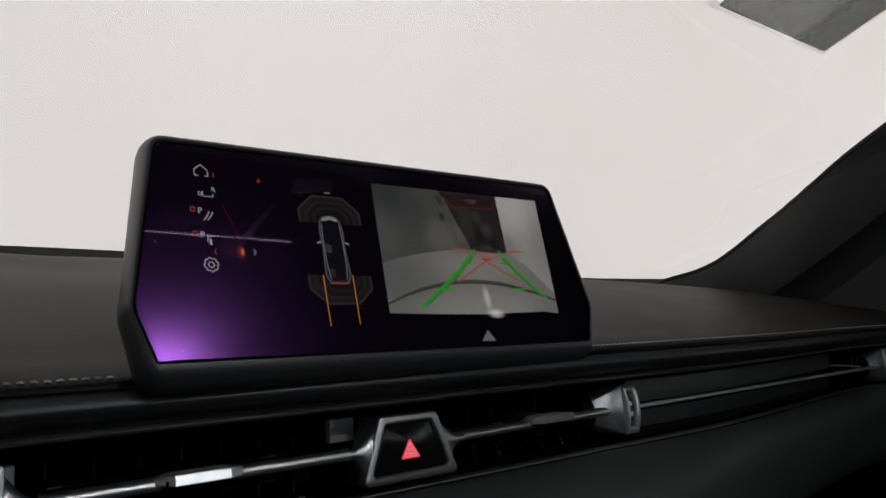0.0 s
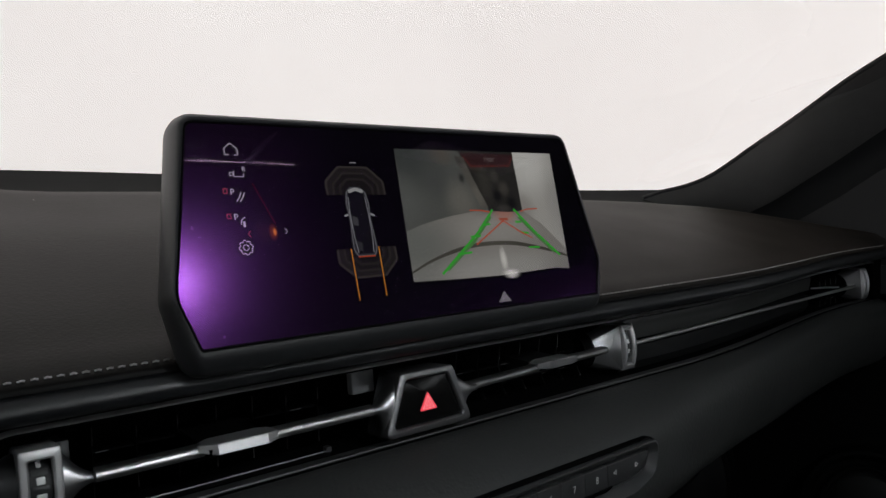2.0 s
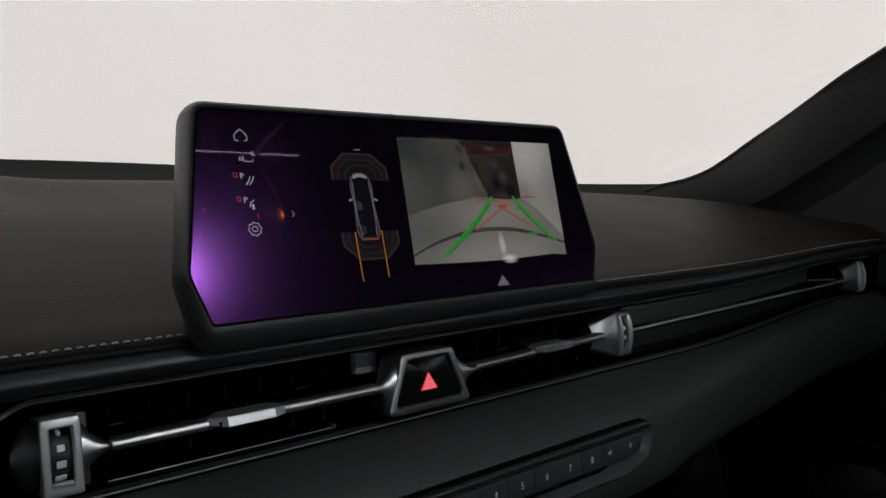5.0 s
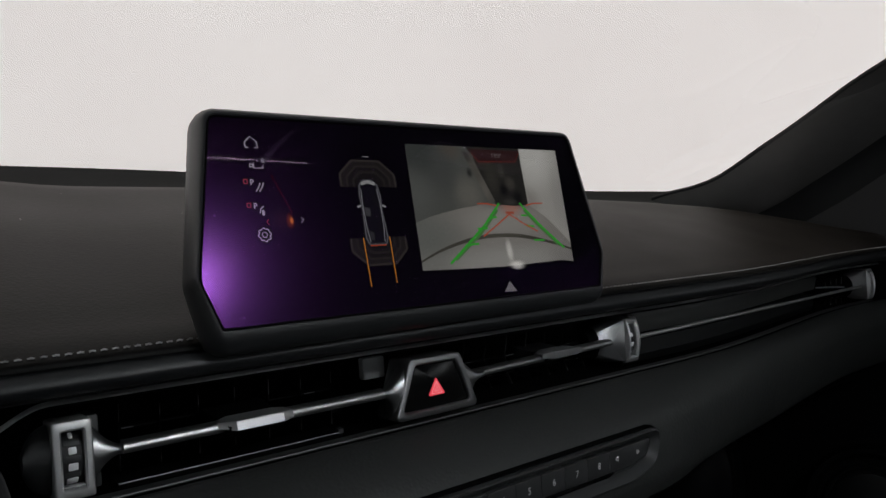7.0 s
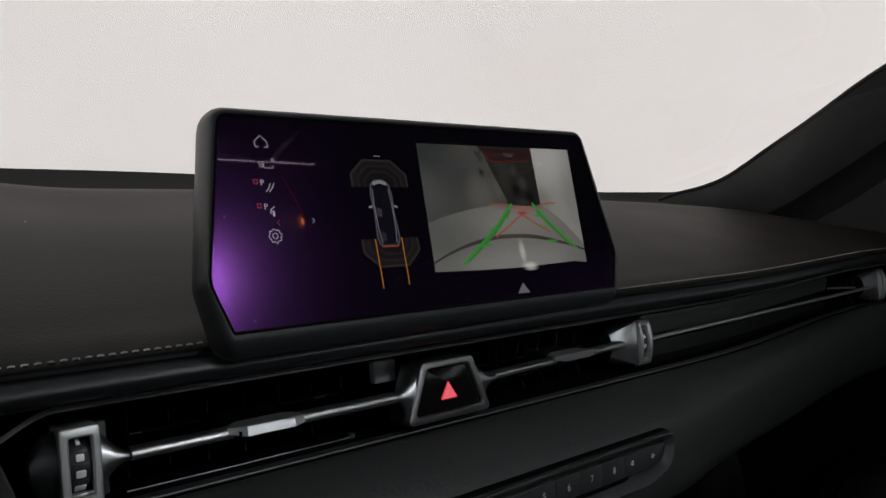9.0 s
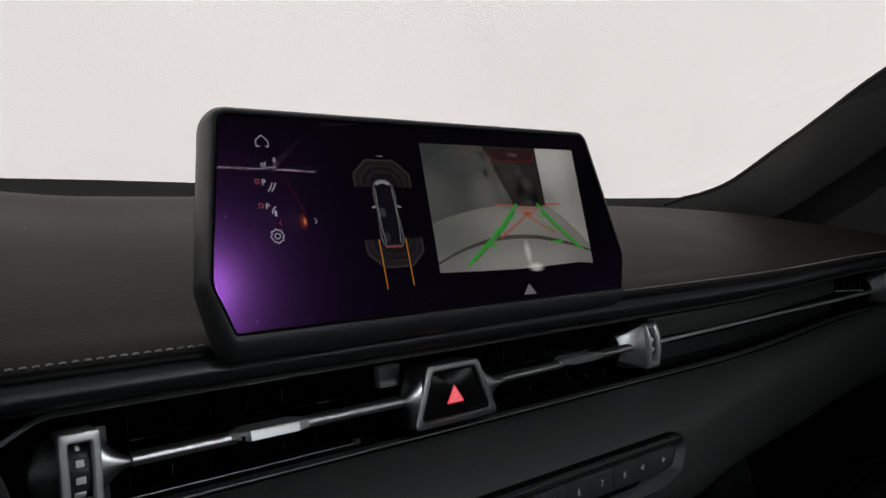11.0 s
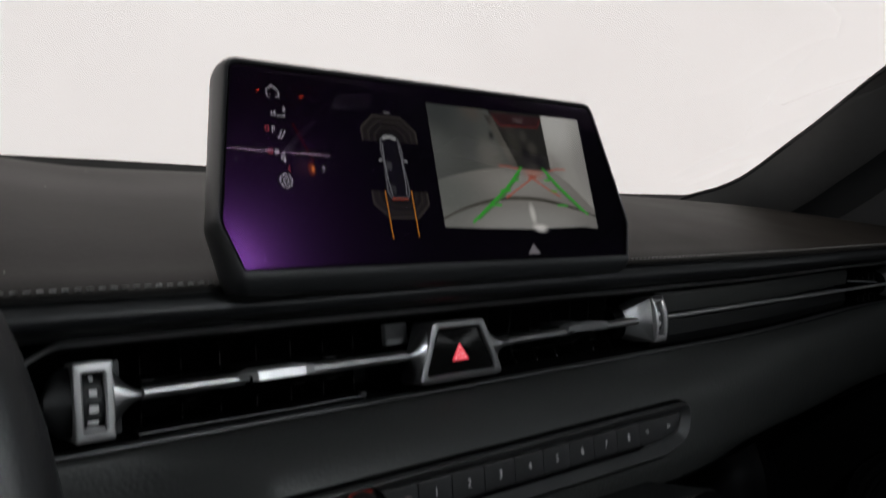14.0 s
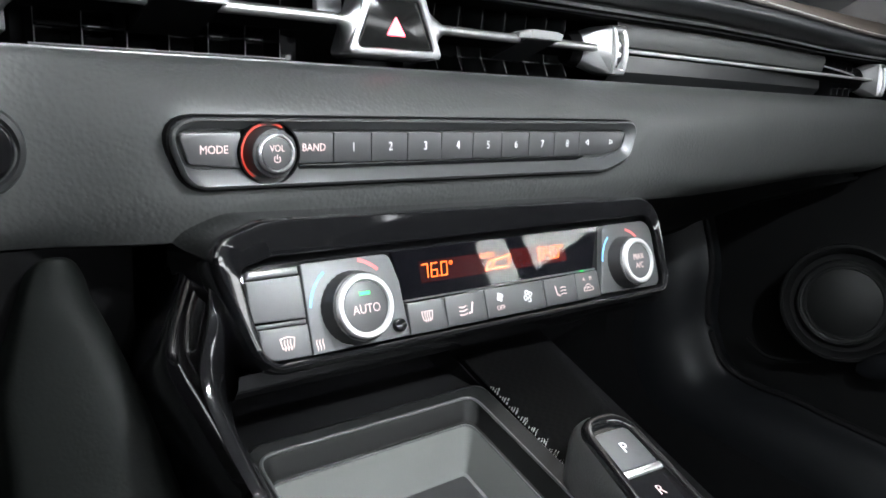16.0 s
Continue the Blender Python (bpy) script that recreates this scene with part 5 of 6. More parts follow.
flat([vp(0.585 + 0.062 * math.cos(a), 0.985 + 0.026 * math.sin(a)) for a in [2 * math.pi * i / 20 for i in range(20)]], L0 - 0.00002, picture((0.012, 0.011, 0.012), [(0.585, 0.975, 0.0072, 0.0036, (0.40, 0.385, 0.37), 0.95)]), "shown_lamp_spot", "soft pale lamp spot")
part("hint_mark", slab([uv(0.2776, 0.9984), uv(0.2872, 0.9982), uv(0.2830, 1.0040)], L0, L0 + 0.0001, 0.00002), ui((0.13, 0.12, 0.13), 0.9), disp, "dim grey triangle", smooth=False)
for x, z in ((0.1176, 1.0430), (0.1240, 1.0005)):
    flat(disc2(*uv(x, z), 0.0006, 10), L0 + 0.0008, M_INK, "speck", "dark speck")
bm = bmesh.new()
bm.faces.new([bm.verts.new((p.x, p.y, -0.00025)) for p in gl])
cover = part("cover_glass", bm, M_COVER, disp, "purple-coated cover glass", smooth=False, turn=False)
cover.visible_shadow = False

# ---- start button ----
ST = facing(0.0605, 0.2965, 0.8868, -2)
stb = thing("start_button", ST, "round black engine start button with red lettering", "button")
part("bezel_ring", rings(bmesh.new(), [at(disc2(0, 0, 0.01803, 48), -0.004), at(disc2(0, 0, 0.01803, 48), 0.0012), at(disc2(0, 0, 0.01711, 48), 0.0024), at(disc2(0, 0, 0.01527, 48), 0.0026), at(disc2(0, 0, 0.01398, 48), 0.0012), at(disc2(0, 0, 0.01380, 48), -0.003)], False, False), M_SURROUND, stb, "gloss black ring")
cap = part("button_cap", rings(bmesh.new(), [at(disc2(0, 0, 0.01352, 48), -0.003), at(disc2(0, 0, 0.01352, 48), 0.0018), at(disc2(0, 0, 0.01325, 48), 0.0025), at(disc2(0, 0, 0.01270, 48), 0.0029), at(disc2(0, 0, 0.0122, 48), 0.0030)]), M_PIANO, stb, "gloss black cap")
for txt, dy, sz in (("START", 0.0041, 0.0042), ("STOP", 0.0, 0.0042), ("ENGINE", -0.0042, 0.0037)):
    lettering(txt, sz, M_REDPRINT, cap, ST @ pose(0, dy, 0.0031))

# ---- radio strip ----
RY = 0.2630
RM = facing(0.2580, RY, 0.8880, 2)


def rp(x, z):
    return Vector((x - 0.2580, z - 0.8880))


radio = thing("radio_panel", RM, "black radio strip with volume knob and preset keys", "radio")
ro = rounded([rp(0.1160, 0.9018), rp(0.1268, 0.8740), rp(0.3720, 0.8732), rp(0.3945, 0.8802), rp(0.4005, 0.9022)], [0.010, 0.010, 0.02, 0.011, 0.007], 6)
ri = rounded([rp(0.1215, 0.8972), rp(0.1262, 0.8820), rp(0.3700, 0.8812), rp(0.3885, 0.8852), rp(0.3925, 0.8972)], [0.005, 0.005, 0.014, 0.007, 0.004], 6)
part("surround", rings(bmesh.new(), [at(ro, -0.008), at(ro, 0.0016), at(inset(ro, 0.0005), 0.0024), at(inset(ro, 0.0012), 0.0028), at(inset(ri, -0.0008), -0.0002), at(inset(ri, -0.0002), -0.0008), at(ri, -0.004)], False, False), M_RADIO, radio, "satin black surround")
part("seam", hoop(inset(ro, -0.0012), inset(ro, -0.0001), -0.008, -0.0004, 0.0002, -0.006), M_DEEP, radio, "dark seam")
part("recess", slab(inset(ri, -0.0005), -0.006, -0.0040, 0.0002), M_DEEP, radio, "dark recess")
part("slot_strip", slab(rounded([rp(0.1740, 0.8806), rp(0.3480, 0.8804), rp(0.3560, 0.8828), rp(0.1740, 0.8828)], 0.0005, 2), -0.004, 0.0004, 0.0002), M_PIANO, radio, "gloss black strip")
mode_o = rounded([rp(0.1236, 0.8958), rp(0.1272, 0.8838), rp(0.1482, 0.8818), rp(0.1482, 0.8962)], [0.0020, 0.0020, 0.0005, 0.0005], 3)
k = part("mode_key", slab(mode_o, -0.004, 0.0006, 0.0004), M_BUTTON, radio)
lettering("MODE", 0.0046, M_PINK, k, RM @ pose(*rp(0.1372, 0.8892), 0.00062), squeeze=0.88)
edges = [0.1705, 0.1905, 0.2099, 0.2299, 0.2500, 0.2700, 0.2897, 0.3092, 0.3288, 0.3490]
names = ["BAND", "1", "2", "3", "4", "5", "6", "7", "8"]
for a, b, txt in zip(edges, edges[1:], names):
    z0 = 0.8832
    ob = part("preset_key", slab(rounded([rp(a + 0.00018, z0), rp(b - 0.00018, z0), rp(b - 0.00018, 0.8962), rp(a + 0.00018, 0.8962)], 0.0005, 2), -0.004, 0.0006, 0.0003), M_BUTTON, radio)
    lettering(txt, 0.0046 if len(txt) > 1 else 0.0056, M_PINK if len(txt) > 1 else M_WHITE, ob, RM @ pose(*rp((a + b) / 2 + 0.0004, 0.8896), 0.00062), squeeze=0.9)
arrow_o = rounded([rp(0.3492, 0.8832), rp(0.3700, 0.8836), rp(0.3862, 0.8868), rp(0.3896, 0.8962), rp(0.3492, 0.8962)], [0.0005, 0.004, 0.003, 0.001, 0.0005], 3)
ob = part("seek_key", slab(arrow_o, -0.004, 0.0006, 0.0004), M_BUTTON, radio)
for cx, s in ((0.3560, -1), (0.3768, 1)):
    p = rp(cx, 0.8903)
    part("seek_mark", stroke([p + Vector((s * 0.0014, 0)), p + Vector((-s * 0.0010, 0.0013)), p + Vector((-s * 0.0010, -0.0013))], 0.0004, 0.0006, 0.00068, True), M_WHITE, ob, "white arrow", smooth=False)
VM = RM @ pose(*rp(0.1600, 0.8880), 0)
vol = thing("volume_knob", VM, "black volume knob with a red light ring", "knob")
part("ring_light", ring_band(0.0113, 0.0121, -0.002, 0.0012, 60, 300), M_REDRING, vol, "red light ring")
part("collar", ring_band(0.0126, 0.0134, -0.003, 0.0026), M_DEEP, vol, "dark collar")
part("knob_body", knob(0.0110, -0.001, 0.0080, bevel=0.0012, ribs=0.00012, n=72, top=0.76), M_RUBBER, vol, "black knob")
part("chrome_ring", rings(bmesh.new(), [at(disc2(0, 0, 0.0080, 48), 0.0072), at(disc2(0, 0, 0.0078, 48), 0.0088), at(disc2(0, 0, 0.0071, 48), 0.0092), at(disc2(0, 0, 0.0066, 48), 0.0084)], False, False), M_CHROME, vol, "thin chrome ring")
kc = part("knob_cap", knob(0.0067, 0.006, 0.0088, bevel=0.0004), M_BUTTON, vol, "black knob cap")
lettering("VOL", 0.0038, M_PINK, kc, VM @ pose(0, 0.0020, 0.0089), squeeze=0.9)
part("power_mark", ring_band(0.0011, 0.0015, 0.0088, 0.0089, 125, 415, 0, -0.0022, 18), M_PINK, kc, smooth=False)
part("power_mark", stroke([(0, -0.0004), (0, -0.0022)], 0.0004, 0.0088, 0.0089), M_PINK, kc, smooth=False)

# ---- climate panel ----
CL = math.degrees(math.atan(0.36))
CM = facing(0.2600, 0.2207, 0.8325, CL)
CC = math.sqrt(1 + 0.36 ** 2)


def cp(x, z):
    return Vector((x - 0.2600, (z - 0.8325) * CC))


clim = thing("climate_panel", CM, "gloss black climate panel with two knobs and amber display", "climate control")
po = rounded([cp(0.1180, 0.8600), cp(0.1330, 0.8120), cp(0.3785, 0.8106), cp(0.3780, 0.8628), cp(0.1420, 0.8672)], [0.012, 0.014, 0.011, 0.016, 0.018], 8)
pi_ = rounded([cp(0.1310, 0.8500), cp(0.1358, 0.8160), cp(0.3738, 0.8143), cp(0.3735, 0.8530), cp(0.1440, 0.8530)], [0.004, 0.009, 0.007, 0.010, 0.006], 8)
bm = bmesh.new()
rings(bm, [[(p.x, p.y + 0.012 * max(0, p.y) / 0.03, -0.050) for p in inset(po, 0.002)], [(p.x, p.y + 0.002 * max(0, p.y) / 0.03, -0.012) for p in po], at(po, -0.002), at(inset(po, 0.0008), 0.0026), at(inset(po, 0.0024), 0.0043), [(p.x, p.y, 0.0042 - 0.0018 * step(p.y, 0.0, 0.015)) for p in inset(pi_, -0.0009)], [(p.x, p.y, 0.0034 - 0.0016 * step(p.y, 0.0, 0.015)) for p in inset(pi_, -0.0001)], at(pi_, -0.004)], True, False)
part("surround", bm, M_PIANO, clim, "gloss black surround")
part("face_plate", slab(inset(pi_, -0.0004), -0.006, -0.0030, 0.0002), M_PIANO, clim, "gloss black plate")


def key(pts, r=0.0006, top=0.0, mat=None, name="key"):
    return part(name, slab(rounded([cp(*p) for p in pts], r, 3), -0.005, top, 0.0004), mat or M_GREYPLATE, clim)


key([(0.1338, 0.8312), (0.1553, 0.8302), (0.1553, 0.8455), (0.1335, 0.8455)], 0.0005, 0.0004, name="blank_key")
key([(0.1338, 0.8462), (0.1550, 0.8462), (0.1552, 0.8488), (0.1352, 0.8488)], 0.0004, -0.0004, M_KEYEDGE, "key_edge")
kd = key([(0.1358, 0.8285), (0.1362, 0.8172), (0.1555, 0.8166), (0.1555, 0.8278)], [0.0005, 0.006, 0.0005, 0.0005], 0.0003, name="defrost_key")
key([(0.1352, 0.8302), (0.1356, 0.8288), (0.1553, 0.8284), (0.1553, 0.8298)], 0.0003, -0.0004, M_KEYEDGE, "key_edge")
pl = part("left_plate", slab(rounded([cp(0.1559, 0.8165), cp(0.2008, 0.8165), cp(0.1995, 0.8380), cp(0.1962, 0.8494), cp(0.1559, 0.8494)], [0.0006, 0.001, 0.004, 0.004, 0.001], 4), -0.005, 0.0004, 0.0004), M_GREYPLATE, clim, "grey knob plate")
pr = part("right_plate", slab(rounded([cp(0.3226, 0.8172), cp(0.3722, 0.8157), cp(0.3720, 0.8500), cp(0.3322, 0.8500)], [0.001, 0.005, 0.008, 0.005], 4), -0.005, 0.0004, 0.0004), M_KEY, clim, "dark grey knob plate")
lens = [cp(0.2020, 0.8302), cp(0.3210, 0.8302), cp(0.3300, 0.8500), cp(0.1988, 0.8500)]
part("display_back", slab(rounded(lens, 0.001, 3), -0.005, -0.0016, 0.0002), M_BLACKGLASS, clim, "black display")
fld = slab([cp(0.2120, 0.8358), cp(0.3030, 0.8358), cp(0.3030, 0.8446), cp(0.2120, 0.8446)], -0.0017, -0.00150, 0.00005)
field = part("display_field", fld, shaded((0.10, 0.005, 0.002), (0.34, 0.016, 0.006), 0, -0.048, 0.045, 0.028), clim, "dim red lit field", smooth=False)


def digits(text, x, z, size):
    """Seven-segment figures drawn as bars."""
    SEG = {"7": "abc", "6": "acdefg", "0": "abcdef", "8": "abcdefg", "4": "bcfg"}
    w, h, t = size * 0.54, size, size * 0.085
    bm = bmesh.new()
    px = 0.0
    for ch in text:
        o = cp(x, z) + Vector((px, 0))

        def P(a, b):
            return o + Vector((a * w + b * h * 0.10, b * h))
        lines = {"a": ((0, 1), (1, 1)), "b": ((1, 1), (1, .5)), "c": ((1, .5), (1, 0)), "d": ((0, 0), (1, 0)), "e": ((0, 0), (0, .5)), "f": ((0, .5), (0, 1)), "g": ((0, .5), (1, .5))}
        if ch in SEG:
            for s in SEG[ch]:
                a, b = lines[s]
                stroke([P(*a), P(*b)], t, -0.0015, -0.00140, bm=bm)
            px += w * 1.62
        elif ch == ".":
            stroke([P(-0.25, 0), P(-0.12, 0)], t * 1.2, -0.0015, -0.00140, bm=bm)
            px += w * 0.15
        else:
            q = [P(0.1 + 0.25 * math.cos(a), 0.88 + 0.12 * math.sin(a)) for a in [radians(45 * i) for i in range(8)]]
            stroke(q, t * 0.8, -0.0015, -0.00140, True, bm=bm)
    return bm


part("temperature_figures", digits("76.0o", 0.2128, 0.8378, 0.0058), M_AMBER, field, "amber figures", smooth=False)
part("temperature_figures", digits("84.0o", 0.2838, 0.8380, 0.0058), M_AMBER, field, "amber figures", smooth=False)
lettering("AUTO", 0.0032, M_AMBER, field, CM @ pose(*cp(0.2510, 0.8434), -0.00145))
p0 = cp(0.2488, 0.8372)
part("airflow_symbol", stroke([p0 + Vector(q) for q in ((0, 0), (0.0035, 0.0040), (0.0065, 0.0040), (0.0035, 0.0))], 0.0007, -0.0015, -0.0014, True), M_AMBER, field, "amber symbol", smooth=False)
part("airflow_symbol", stroke([p0 + Vector(q) for q in ((0.0065, 0.0040), (0.0165, 0.0055), (0.0150, 0.0015))], 0.0008, -0.0015, -0.0014), M_AMBER, field, "amber symbol", smooth=False)
for i in range(4):
    q = p0 + Vector((0.0058 + 0.0023 * i, 0.0002))
    part("fan_step", stroke([q, q + Vector((0.0010, 0))], 0.0011, -0.0015, -0.0014), M_AMBER, field, "amber bar", smooth=False)
bm = bmesh.new()
bm.faces.new([bm.verts.new((p.x, p.y, -0.0003)) for p in rounded(lens, 0.001, 3)])
lensob = part("display_lens", bm, M_CLIMGLASS, clim, "clear gloss lens", smooth=False, turn=False)
lensob.visible_shadow = False
# lower row of keys and their symbols
row = [0.2012, 0.2212, 0.2442, 0.2822, 0.3046, 0.3222]
keys = []
for a, b in zip(row, row[1:]):
    keys.append(key([(a + 0.0002, 0.8164), (b - 0.0002, 0.8162), (b - 0.0002, 0.8288), (a + 0.0002, 0.8290)], 0.0006, 0.0004, M_KEY, name="climate_key"))
key([(0.2014, 0.8294), (0.3220, 0.8292), (0.3220, 0.8301), (0.2014, 0.8303)], 0.0002, -0.0004, M_KEYEDGE, "key_edge")


def sym(parent, pts, w=0.0004, closed=False, mat=None):
    part("symbol", stroke([cp(*p) for p in pts], w, 0.0003, 0.00046, closed), mat or M_PINK, parent, smooth=False)


def heated_screen(parent, x, z, s=1.0, curved=True):
    top = 0.0016 if curved else 0.0
    sym(parent, [(x - 0.0034 * s, z + 0.0022 * s), (x, z + (0.0022 + top * 0.5) * s), (x + 0.0034 * s, z + 0.0022 * s), (x + 0.0026 * s, z - 0.0018 * s), (x, z - (0.0018 - top * 0.25) * s), (x - 0.0026 * s, z - 0.0018 * s)], 0.0004, True)
    for d in (-0.0014, 0, 0.0014):
        sym(parent, [(x + d * s, z + 0.0016 * s), (x + (d - 0.0003) * s, z + 0.0002 * s), (x + (d + 0.0002) * s, z - 0.0012 * s), (x + d * s, z - 0.0026 * s)], 0.0004)


heated_screen(kd, 0.1462, 0.8222, 0.85)
heated_screen(keys[0], 0.2110, 0.8226, 0.85, False)
for d in (0, 0.0016, 0.0032):
    sym(keys[1], [(0.2285, 0.8204 + d), (0.2306, 0.8200 + d), (0.2326, 0.8206 + d)], 0.00045, mat=M_PINK)
sym(keys[1], [(0.2338, 0.8204), (0.2352, 0.8208), (0.2364, 0.8248)], 0.0007, mat=M_PINK)
for fx, fz, s in ((0.2530, 0.8246, 1.0), (0.2706, 0.8228, 1.5)):
    for q in range(4):
        a = q * 90 + 20
        c = (fx + 0.0012 * s * math.cos(radians(a)), fz + 0.0012 * s * math.sin(radians(a)))
        sym(keys[2], [(c[0] + 0.0007 * s * math.cos(radians(t)), c[1] + 0.0007 * s * math.sin(radians(t))) for t in range(0, 360, 60)], 0.0003, True, M_WHITE)
lettering("OFF", 0.0030, M_PINK, keys[2], CM @ pose(*cp(0.2528, 0.8200), 0.00045))
sym(keys[3], [(0.2896, 0.8246), (0.2906, 0.8208), (0.2924, 0.8202)], 0.0007, mat=M_PINK)
for d in (0, 0.0015, 0.003):
    sym(keys[3], [(0.2932, 0.8206 + d), (0.2950, 0.8210 + d), (0.2970, 0.8206 + d)], 0.00045, mat=M_PINK)
lettering("A    M", 0.0028, M_PINK, keys[4], CM @ pose(*cp(0.3134, 0.8256), 0.00045))
sym(keys[4], [(0.3100, 0.8200), (0.3102, 0.8214), (0.3116, 0.8218), (0.3124, 0.8230), (0.3144, 0.8230), (0.3154, 0.8218), (0.3168, 0.8214), (0.3170, 0.8200)], 0.00045, True)
sym(keys[4], [(0.3122, 0.8209), (0.3134, 0.8217), (0.3148, 0.8209)], 0.00045)
part("green_light", stroke([cp(0.3104, 0.8297), cp(0.3126, 0.8297)], 0.0008, -0.0006, -0.0004), M_GREENLED, clim, "green lamp", smooth=False)


def temp_knob(x, z, r, label, lines):
    m = CM @ pose(*cp(x, z), 0.0004)
    kn = thing("temperature_knob", m, label, "knob", group="climate knobs")
    part("grip", knob(r, 0.0, 0.0086, bevel=0.0012, ribs=0.00034, n=64, top=0.84), M_RUBBER, kn, "ribbed black grip")
    part("silver_ring", rings(bmesh.new(), [at(disc2(0, 0, r * 0.855, 56), 0.0078), at(disc2(0, 0, r * 0.845, 56), 0.0092), at(disc2(0, 0, r * 0.80, 56), 0.0099), at(disc2(0, 0, r * 0.71, 56), 0.0100), at(disc2(0, 0, r * 0.675, 56), 0.0095), at(disc2(0, 0, r * 0.660, 56), 0.0082)], False, False), M_RING, kn, "satin silver ring")
    cap = part("cap", knob(r * 0.665, 0.006, 0.0092, bevel=0.0004), M_BUTTON, kn, "dark grey cap")
    for t, dy, sz in lines:
        lettering(t, sz, M_PINK, cap, m @ pose(0, dy, 0.0093), squeeze=0.9)
    return cap


capL = temp_knob(0.1765, 0.8308, 0.0150, "black temperature knob with silver ring marked AUTO", [("AUTO", -0.0012, 0.0050)])
part("green_light", stroke([(-0.0020, 0.0050), (0.0020, 0.0050)], 0.0012, 0.0092, 0.0094), M_GREENLED, capL, "green lamp", smooth=False)
temp_knob(0.3455, 0.8302, 0.0142, "black temperature knob with silver ring marked MAX A/C", [("MAX", 0.0020, 0.0044), ("A/C", -0.0026, 0.0044)])
for plate, x, z, r in ((pl, 0.1765, 0.8308, 0.0192), (pr, 0.3455, 0.8302, 0.0180)):
    c = cp(x, z)
    part("cold_mark", ring_band(r - 0.0005, r + 0.0005, 0.0003, 0.0005, 126, 172, c.x, c.y, 16), M_BLUEMARK, plate, "blue scale mark", smooth=False)
    part("warm_mark", ring_band(r - 0.0007, r + 0.0007, 0.0003, 0.0005, 46, 76, c.x, c.y, 10), M_REDMARK, plate, "red scale mark", smooth=False)
c = cp(0.1956, 0.8212)
part("sensor", knob(0.0029, 0.0002, 0.0034, cx=c.x, cy=c.y, n=20, bevel=0.0012), M_PIANO, pl, "gloss black sensor dome")
for d in (0, 0.0013, 0.0026):
    sym(pl, [(0.1580 + d, 0.8215), (0.1577 + d, 0.8203), (0.1582 + d, 0.8190), (0.1580 + d, 0.8178)], 0.0004)

# ---- centre console ----
con = thing("centre_console", pose(0.25, 0.1, 0.45), "gloss black centre console with storage tray and leather knee pad", "centre console")
# chin under the climate panel and the dark slot
rows = []
for x in [0.127 + 0.01 * i for i in range(26)]:
    rows.append([Vector((x, y, z)) for y, z in ((0.2165, 0.8135), (0.2170, 0.8085), (0.2200, 0.8035), (0.2260, 0.8000), (0.2360, 0.7985), (0.2480, 0.7975), (0.2520, 0.7900), (0.2520, 0.7700))])
part("chin", grid(rows), M_PIANO, con, "gloss black chin", world=True)
part("slot_floor", cuboid(0.13, 0.30, 0.2185, 0.30, 0.752, 0.7805), M_DEEP, con, world=True)
# sweeping gloss black side trim
outer = spline([(0.1200, 0.2990, 0.8500), (0.1175, 0.2955, 0.8376), (0.1109, 0.2941, 0.8264), (0.1062, 0.2868, 0.8164), (0.1071, 0.2761, 0.8031), (0.1089, 0.2582, 0.7888), (0.1118, 0.2359, 0.7705), (0.1124, 0.2209, 0.7570), (0.1130, 0.1400, 0.7200)], 8)
ridge = spline([(0.1310, 0.2620, 0.8555), (0.1277, 0.2568, 0.8471), (0.1217, 0.2517, 0.8371), (0.1160, 0.2448, 0.8272), (0.1130, 0.2366, 0.8165), (0.1180, 0.2228, 0.8014), (0.1240, 0.2045, 0.7829), (0.1280, 0.1893, 0.7701), (0.1290, 0.1000, 0.7450)], 8)
inner = spline([(0.1330, 0.2400, 0.8530), (0.1260, 0.2324, 0.8443), (0.1234, 0.2266, 0.8371), (0.1208, 0.2229, 0.8302), (0.1158, 0.2162, 0.8147), (0.1179, 0.2025, 0.7984), (0.1215, 0.1876, 0.7845), (0.1238, 0.1753, 0.7760), (0.1300, 0.0900, 0.7480)], 8)
rows = []
for a, b, c in zip(outer, ridge, inner):
    rows.append(spline([a.lerp(b, 0.5) + Vector((0.002, 0.040, -0.030)), b + Vector((-0.0050, 0.0200, -0.0150)), b + Vector((-0.0046, 0.0080, -0.0060)), b + Vector((-0.0030, 0.0026, -0.0018)), b, b + Vector((0.0034, 0.0004, -0.0002)), b.lerp(c, 0.60) + Vector((0.0030, 0.0034, -0.0012)), c + Vector((-0.0026, 0.0016, 0.0000)), c, c + Vector((0.0028, 0.0006, -0.0010)), c + Vector((0.0058, 0.0034, -0.0044)), c + Vector((0.0090, 0.0080, -0.0090)), c + Vector((0.0140, 0.0130, -0.0220))], 4))
part("side_trim", grid(rows), M_PIANO, con, "sweeping gloss black trim", world=True)
con.children[-1].data.set_sharp_from_angle(angle=radians(120))
# leather knee pad
kr = spline([(0.0856, 0.2995, 0.8434), (0.0906, 0.2978, 0.8428), (0.0932, 0.2960, 0.8392), (0.0952, 0.2936, 0.8300), (0.0995, 0.2810, 0.8165), (0.1055, 0.2660, 0.7960), (0.1090, 0.2530, 0.7785), (0.1130, 0.2380, 0.7570), (0.1160, 0.2000, 0.7350), (0.1160, 0.1200, 0.7150)], 6)
